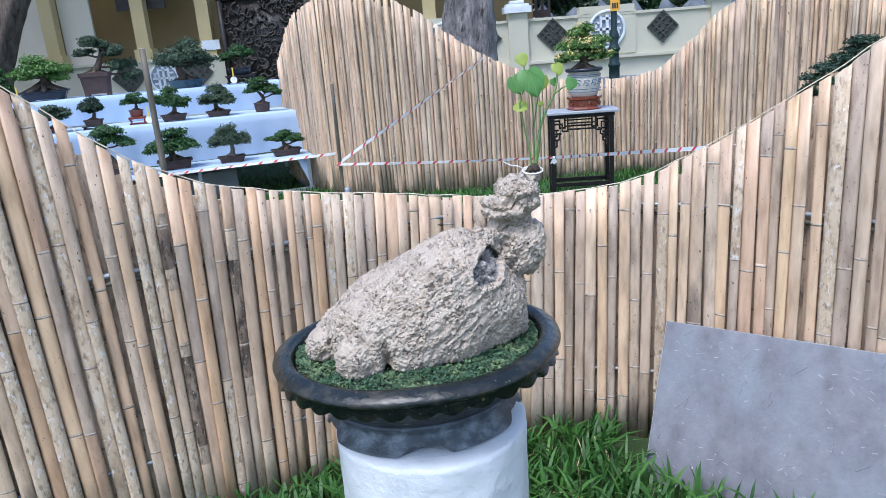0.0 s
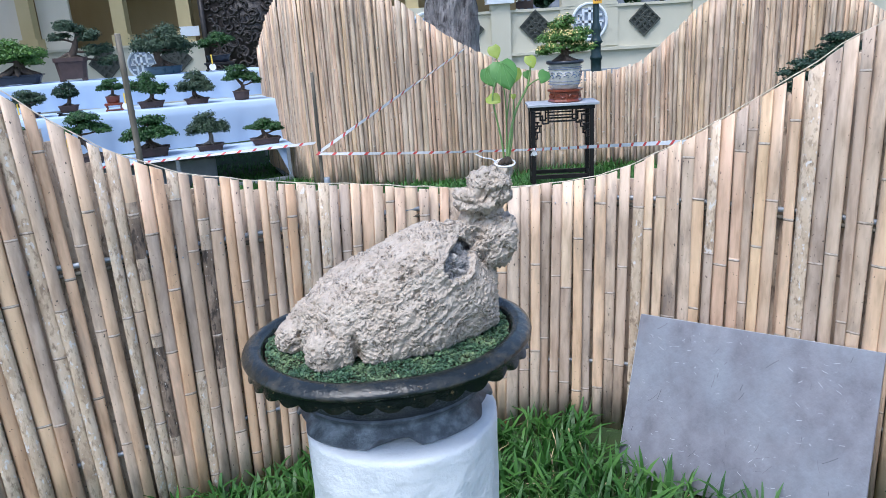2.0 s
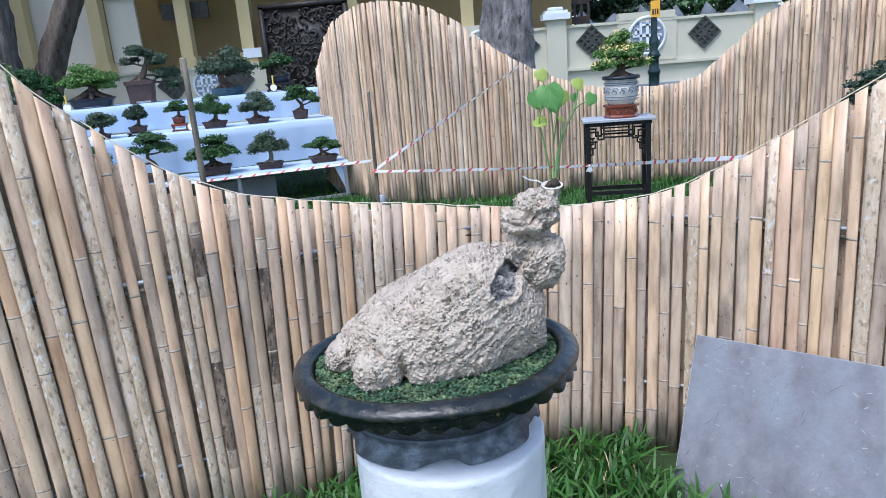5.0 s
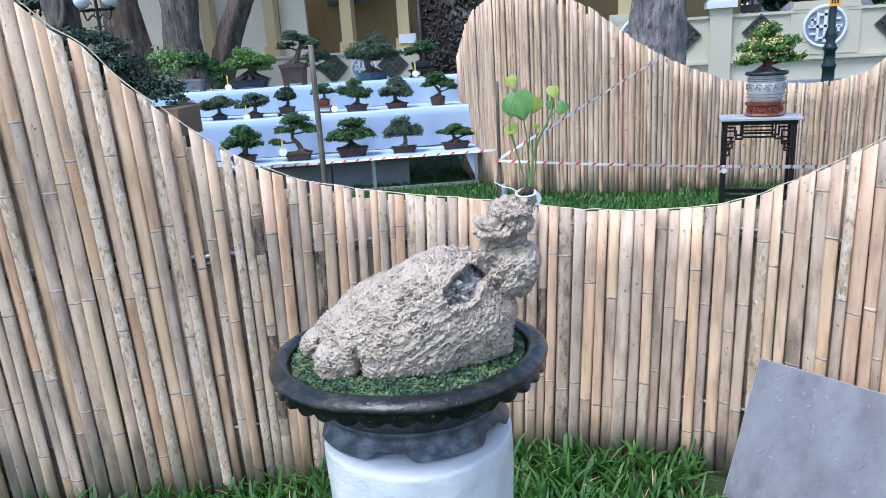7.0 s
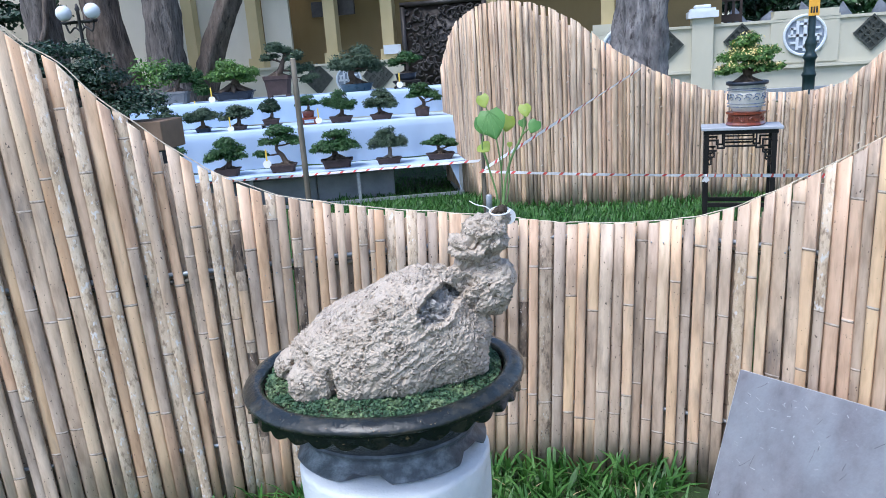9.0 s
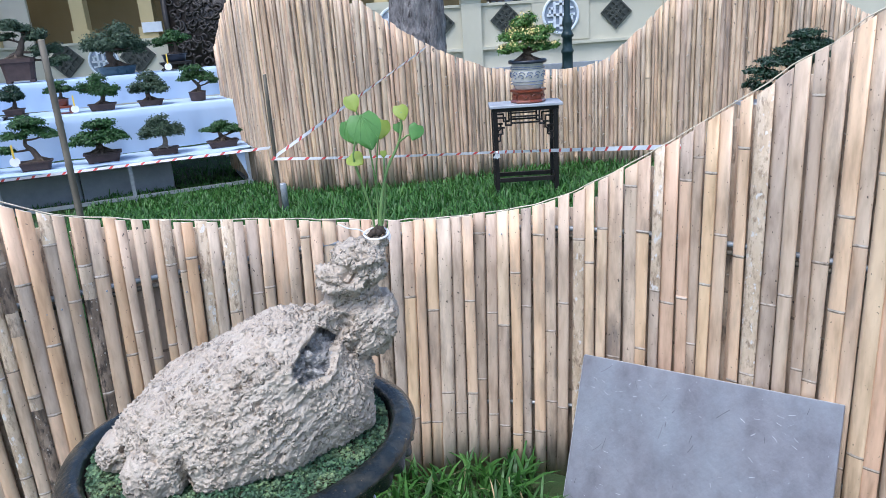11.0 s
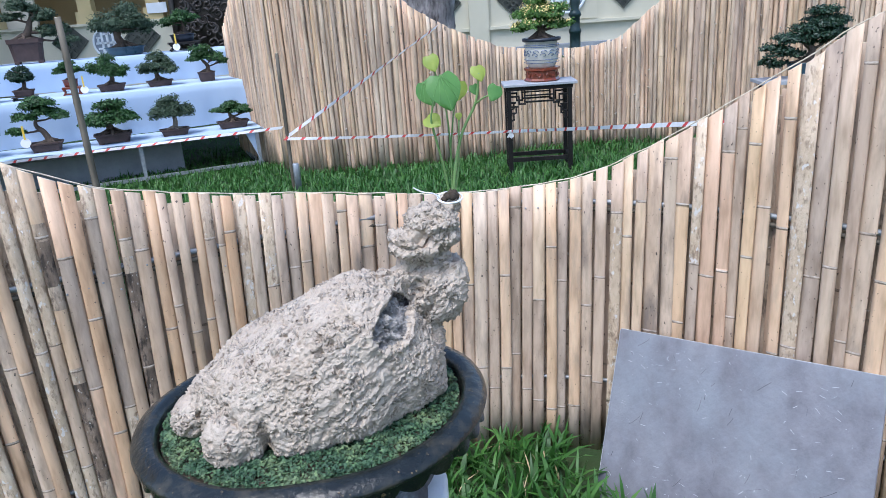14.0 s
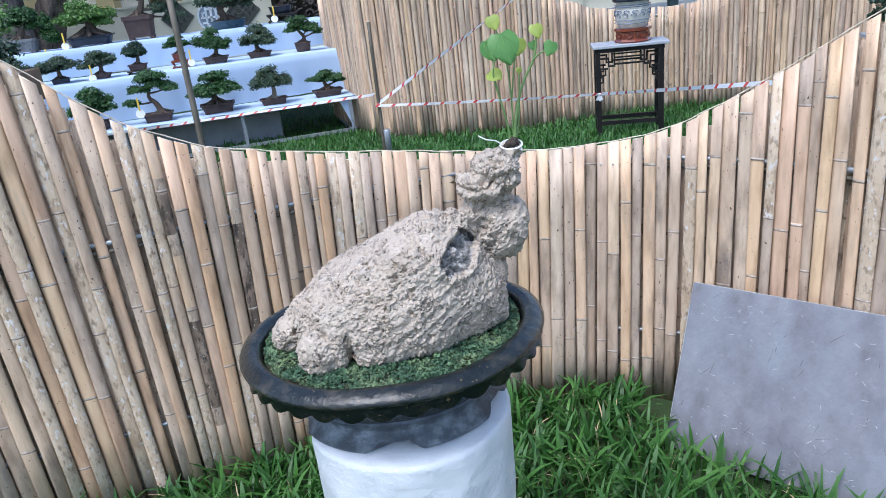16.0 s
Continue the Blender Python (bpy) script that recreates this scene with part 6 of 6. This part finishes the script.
for k in range(14):
    made = bmesh.ops.create_icosphere(bm, subdivisions=1, radius=0.006)["verts"]
    o = Vector((0.011 * math.cos(k * 2.4) * (k / 14) ** 0.5, 0.011 * math.sin(k * 2.4) * (k / 14) ** 0.5, -0.006 + 0.004 * (k % 3)))
    for v in made:
        v.co = v.co + o + noise.noise_vector(v.co * 300 + o * 90) * 0.003
part("root_ball", bm, M_SOIL, seed_t, "crumbly brown roots", smooth=True)
bm = bmesh.new()
made = bmesh.ops.create_cone(bm, cap_ends=True, segments=28, radius1=0.016, radius2=0.016, depth=0.0012)["verts"]
bmesh.ops.transform(bm, matrix=pose(0.006, 0.055, -0.028, 84, 0, 20), verts=made)
part("tag", bm, M_WHITE, seed_t, "round pale plastic tag")


# ---------------- grass ----------------
def grass(name, xs, ys, n, length, width, seed, mat, label, keep=None, parts=3):
    rng = np.random.default_rng(seed)
    px, py = rng.uniform(*xs, n), rng.uniform(*ys, n)
    if keep is not None:
        ok = np.array([keep(a, b) for a, b in zip(px, py)])
        px, py = px[ok], py[ok]
    n = len(px)
    az, ln = rng.uniform(0, 6.283, n), length * rng.uniform(0.45, 1.25, n)
    lean = rng.uniform(0.15, 1.0, n)
    dx, dy = np.cos(az), np.sin(az)
    wd = width * rng.uniform(0.6, 1.3, n)
    vs = np.zeros((n, 7, 3))
    base = np.interp(py, [p[0] for p in DIP], [p[1] for p in DIP])
    for k, (t, w) in enumerate(((0, 0.7), (0.4, 1.0), (0.75, 0.75))):
        out = lean * ln * t ** 1.7
        up = ln * t * (1 - 0.42 * lean * t)
        for s, e in ((0, -1), (1, 1)):
            vs[:, 2 * k + s, 0] = px + dx * out - dy * wd * w * e / 2
            vs[:, 2 * k + s, 1] = py + dy * out + dx * wd * w * e / 2
            vs[:, 2 * k + s, 2] = up - 0.004 + base
    vs[:, 6, 0], vs[:, 6, 1] = px + dx * lean * ln, py + dy * lean * ln
    vs[:, 6, 2] = np.maximum(0.01, ln * (1 - 0.50 * lean)) + base
    i = np.arange(n)[:, None] * 7
    quads = np.concatenate([i + [0, 1, 3, 2], i + [2, 3, 5, 4]])
    tris = i + [4, 5, 6]
    ob = raw(name, vs.reshape(-1, 3), [*map(tuple, quads.tolist()), *map(tuple, tris.tolist())], mat, smooth=True)
    return tagged(ob, label, "grass", kind="stuff")


def before_fence(x, y):
    if (x - PX) ** 2 + (y - PY) ** 2 < 0.035:
        return False
    side = (x - 0.640) * 0.637 + (y - 2.06) * 0.771
    if x > 0.62 and side > 0.0:
        return False
    return y < front_y(x) - 0.02


grass("grass_front", (-2.1, 1.9), (0.45, 2.45), 14500, 0.15, 0.0145, 61, M_GRASS, "broad-bladed dark green grass before the fence", before_fence)
grass("dry_grass_front", (-1.2, 1.7), (0.8, 2.4), 420, 0.12, 0.006, 62, M_STRAW, "dry straw blades among the grass", before_fence)
grass("grass_back", (-3.4, 4.8), (1.9, 9.3), 52000, 0.125, 0.0145, 63, M_GRASS, "green lawn grass between the fences", lambda x, y: y < far_y(x) - 0.02 and y > front_y(min(max(x, -1.6), 1.6)) + 0.06)
grass("grass_under_stage", (-6.0, -1.4), (8.2, 12.0), 12000, 0.07, 0.012, 64, M_GRASS, "lawn grass under and behind the stage")

# ---------------- bamboo fences, slat by slat ----------------
rng = np.random.default_rng(21)
fence = thing("bamboo_fence", 0, 0, 0, label="curved fence of tan split bamboo strips with a wavy sawn top", category="fence", kind="structure")
JOINTS = [(-1.56, 0.55), (-1.52, 0.33), (-1.46, 0.82), (-1.42, 1.23), (-1.40, 0.32), (-1.38, 1.30), (-1.33, 1.11), (-1.27, 1.31), (-1.22, 0.85), (-1.13, 1.06), (-1.06, 0.90),
          (-1.01, 0.72), (-0.98, 1.10), (-0.94, 0.43), (-0.90, 0.76), (-0.86, 1.07), (-0.84, 1.0), (-0.79, 0.44), (-0.76, 0.51), (-0.69, 1.02), (-0.59, 0.79), (-0.55, 0.69), (0.41, 0.33),
          (0.50, 0.64), (0.55, 0.59), (0.69, 0.30), (0.73, 0.68), (0.81, 0.83), (0.89, 0.50), (0.96, 0.95), (0.99, 0.76), (1.06, 0.75), (1.08, 0.60), (1.11, 0.81), (1.18, 0.91),
          (1.20, 0.55), (1.24, 0.78), (1.31, 0.58), (1.34, 0.81)]
BURNS = [(-0.871, 0.93, 1.06), (-0.876, 0.30, 0.63), (-0.69, 0.50, 0.92), (0.063, 0.48, 0.70)]
STAINED = (-0.485, 0.135)
LICHEN = (-1.12, -1.085, -1.245, -0.90, -0.76, -0.40, -0.365, 0.785, 0.99, 1.205, 1.60, -1.60)
GREYISH = (-1.45, -1.0, -0.59, -0.13, 0.39, 0.625, 0.70, 0.89, 1.085, 1.24, 0.18)
EDGES = [-1.521, -1.478, -1.43, -1.386, -1.346, -1.305, -1.265, -1.226, -1.183, -1.144, -1.104, -1.07, -1.04, -1.024, -0.987, -0.954, -0.947, -0.914, -0.882, -0.85, -0.814, -0.779,
         -0.743, -0.712, -0.679, -0.638, -0.604, -0.575, -0.543, -0.53, -0.502, -0.47, -0.448, -0.418, -0.384, -0.352, -0.313, -0.28, -0.244, -0.208, -0.162, -0.124, -0.09, -0.05,
         -0.005, 0.034, 0.068, 0.109, 0.16, 0.202, 0.243, 0.281, 0.322, 0.37, 0.41, 0.447, 0.487, 0.524, 0.565, 0.604, 0.64, 0.679, 0.718, 0.754, 0.766, 0.8, 0.831, 0.866, 0.91, 0.945,
         0.977, 1.005, 1.042, 1.072, 1.097, 1.123, 1.154, 1.164, 1.19, 1.22, 1.25, 1.256, 1.282, 1.304, 1.333]
edges = [EDGES[0] - 0.041 * k for k in range(16, 0, -1)] + EDGES + [EDGES[-1] + 0.026 * k for k in range(1, 20)]


def bank(x):
    """How much longer a step straight back is than one square to the fence."""
    return math.hypot(1, (front_y(x + 0.01) - front_y(x - 0.01)) / 0.02)


def slat_lean(x):
    return float(np.interp(x, [-1.5, -1.1, -0.7, -0.35, 0.3, 0.6, 0.9, 1.3], [-1.2, -1.5, 1.5, 2.5, 2.2, 1.2, 0.3, -0.3]))


for s, (x, x1) in enumerate(zip(edges, edges[1:])):
    dx = x1 - x
    if dx < 0.0165:
        continue
    cx = (x + x1) / 2
    slope = (front_y(cx + 0.01) - front_y(cx - 0.01)) / 0.02
    w = dx * math.hypot(1, slope)
    gap = float(rng.choice([0.0008, 0.0025, 0.005, 0.008], p=[0.42, 0.33, 0.18, 0.07]))
    lean = slat_lean(cx) + float(rng.uniform(-0.3, 0.3))
    run = math.tan(radians(lean)) / math.hypot(1, slope)
    h = 1.2
    for k in range(6):
        tx = cx + run * (h - 0.7)
        h = front_top(tx)
    h = h / math.cos(radians(lean)) + float(rng.uniform(-0.004, 0.006))
    nodes = [z for nx, z in JOINTS if abs(nx - cx - run * (z - 0.7)) < dx / 2]
    z = float(rng.uniform(0.05, 0.5)) if not nodes else nodes[0] - 0.40
    while z < h - 0.05:
        if z > 0.05 and all(abs(z - q) > 0.26 for q in nodes) and len(nodes) < 3:
            nodes.append(z)
        z += float(rng.uniform(0.42, 0.80))
    burn = [(z0, z1) for nx, z0, z1 in BURNS if abs(nx - cx - run * ((z0 + z1) / 2 - 0.7)) < dx / 2]
    lot = float(rng.random())
    own = lambda marks: any(abs(q - cx) < dx * 0.5 for q in marks)
    mt = M_BAMBOO_DARK if own(STAINED) else M_BAMBOO_LICHEN if own(LICHEN) or (cx < -0.1 and lot < 0.08) else M_BAMBOO_GREY if own(GREYISH) else M_BAMBOO_TAN if cx < -0.3 and lot < 0.8 else M_BAMBOO
    top_slope = (front_top(tx + 0.02) - front_top(tx - 0.02)) / 0.04 * dx / w + math.tan(radians(lean))
    deep = float(rng.uniform(0.0030, 0.0060)) if cx < -0.45 else float(rng.uniform(0.0012, 0.0030))
    me = slat_mesh("slat", w - gap, h, nodes, rng, deep, (mt, M_NODE, M_CUT, M_BAMBOO_GREY, M_NODE_PALE, M_BURN, M_BAMBOO_DARK), top_slope, 0.0, burn)
    ob = new("slat", me)
    ob.parent = fence
    tw = math.degrees(math.atan(slope)) + float(rng.uniform(-5, 5))
    fx = cx - run * 0.7
    ob.matrix_basis = pose(fx, front_y(cx) - slope * run * 0.7 + (0.0045 if s % 2 else -0.0045) + float(rng.uniform(-0.003, 0.003)), 0.0, float(rng.uniform(-0.4, 0.4)), lean, tw)
# odd strips of a second row that close the wider joints from behind; the dark half has the joints' shade put into its
# colour
rng = np.random.default_rng(29)
x = -2.12
while x < 1.8:
    slope = (front_y(x + 0.01) - front_y(x - 0.01)) / 0.02
    lean = slat_lean(x)
    run = math.tan(radians(lean)) / math.hypot(1, slope)
    steep = abs(front_top(x + 0.02) - front_top(x - 0.02)) / 0.04
    h = front_top(x + run * 0.4) - float(rng.uniform(0.006, 0.020)) - 0.06 * min(1.0, 1.6 * steep)
    me = slat_mesh("slat", float(rng.uniform(0.044, 0.054)), h, [float(rng.uniform(0.2, 0.8))], rng, 0.003, (M_BAMBOO_DARK if rng.random() < 0.5 else M_BAMBOO_GREY, M_NODE, M_CUT))
    ob = new("slat", me)
    ob.parent = fence
    ob.matrix_basis = pose(x - run * 0.7, front_y(x) - slope * run * 0.7 + 0.038 * bank(x), 0.0, 0, lean, math.degrees(math.atan(slope)))
    x += float(rng.uniform(0.038, 0.050)) / math.hypot(1, slope)
# rails behind the slats, cord along the top, screws
xs = [-2.1 + 0.1 * k for k in range(40)]
for z, rr, mt, word in ((0.28, 0.008, M_STEEL, "pale metal rail behind the strips"), (0.938, 0.009, M_STEEL, "pale metal rail behind the strips"), (0.912, 0.008, M_POLE, "dark bamboo rail behind the strips")):
    part("rail", tube(bmesh.new(), [(q, front_y(q) + 0.021 * bank(q), z) for q in xs], rr, 8), mt, fence, word, smooth=True)
bm = bmesh.new()
xs = [-1.95 + 0.02 * k for k in range(185)]
tube(bm, [(q, front_y(q) + 0.014, front_top(q) + 0.001 + 0.005 * noise.noise(Vector((q * 14, 0, 0)))) for q in xs], 0.0020, 5)
part("top_cord", bm, M_TWINE, fence, "pale binding strip along the top")
bm = bmesh.new()
for q, z in ((-0.84, 0.90), (-0.79, 0.905), (-0.755, 0.91), (-0.717, 0.88), (-0.645, 0.935), (0.505, 0.925), (0.545, 0.925), (-0.45, 0.88), (0.9, 0.93)):
    made = bmesh.ops.create_uvsphere(bm, u_segments=8, v_segments=5, radius=0.0032)["verts"]
    bmesh.ops.translate(bm, vec=(q, front_y(q) - 0.0085, z), verts=made)
part("screws", bm, M_STEEL, fence, "steel screw heads", smooth=True)

rng = np.random.default_rng(22)
far = thing("bamboo_fence", 0, 0, 0, label="tall undulating fence of thin tan bamboo strips across the lawn", category="fence", kind="structure")
far.location, far.scale = FAR_AT, (FAR, FAR, FAR)
x = -1.86
while x < 5.6:
    slope = (back_y(x + 0.01) - back_y(x - 0.01)) / 0.02
    w = float(rng.uniform(0.030, 0.064))
    dx = w / math.hypot(1, slope)
    cx = x + dx / 2
    h = back_top(cx) + float(rng.uniform(-0.008, 0.008))
    nodes = []
    z = float(rng.uniform(0.05, 0.5))
    while z < h - 0.05:
        nodes.append(z)
        z += float(rng.uniform(0.28, 0.5))
    mt = M_BAMBOO_DARK if rng.random() < 0.03 else M_BAMBOO_FAR
    top_slope = (back_top(cx + 0.02) - back_top(cx - 0.02)) / 0.04 * dx / w
    me = slat_mesh("slat", w + 0.001 - float(rng.uniform(0.0, 0.006)), h, nodes, rng, float(rng.uniform(0.008, 0.016)), (mt, mt, M_CUT), top_slope)
    ob = new("slat", me)
    ob.parent = far
    ob.matrix_basis = pose(cx, back_y(cx) + float(rng.uniform(-0.012, 0.012)), 0.0, float(rng.uniform(-0.4, 0.4)), float(rng.uniform(-0.5, 0.5)), math.degrees(math.atan(slope)) + float(rng.uniform(-5, 5)))
    x += dx
# dark second row added behind it, its colour standing in for shade in the gaps, and cut twig stubs on its joints
x = -1.82
while x < 5.5:
    slope = (back_y(x + 0.01) - back_y(x - 0.01)) / 0.02
    me = slat_mesh("slat", 0.055, back_top(x) - float(rng.uniform(0.02, 0.10)), [], rng, 0.004, (M_BAMBOO_DARK, M_NODE, M_CUT))
    ob = new("slat", me)
    ob.parent = far
    ob.matrix_basis = pose(x, back_y(x) + 0.024, 0.0, 0, 0, math.degrees(math.atan(slope)))
    x += 0.056 / math.hypot(1, slope)
bm = bmesh.new()
for k in range(100):
    q = float(rng.uniform(-1.6, 5.3))
    z = float(rng.uniform(0.15, 0.97)) * back_top(q)
    s = 1 if k % 2 else -1
    tube(bm, [(q, back_y(q) - 0.012, z), (q + s * 0.018, back_y(q) - 0.022, z + 0.012)], [0.007, 0.0055], 6)
tagged(part("twig_stubs", bm, M_NODE_PALE, far, "pale cut twig stubs"), kind="stuff")
bm = bmesh.new()
for z in (0.35, 0.9):
    tube(bm, [(q, back_y(q) + 0.05, z) for q in [-1.82 + 0.2 * k for k in range(37)]], 0.018, 6)
part("rail", bm, M_POLE, far, smooth=True)
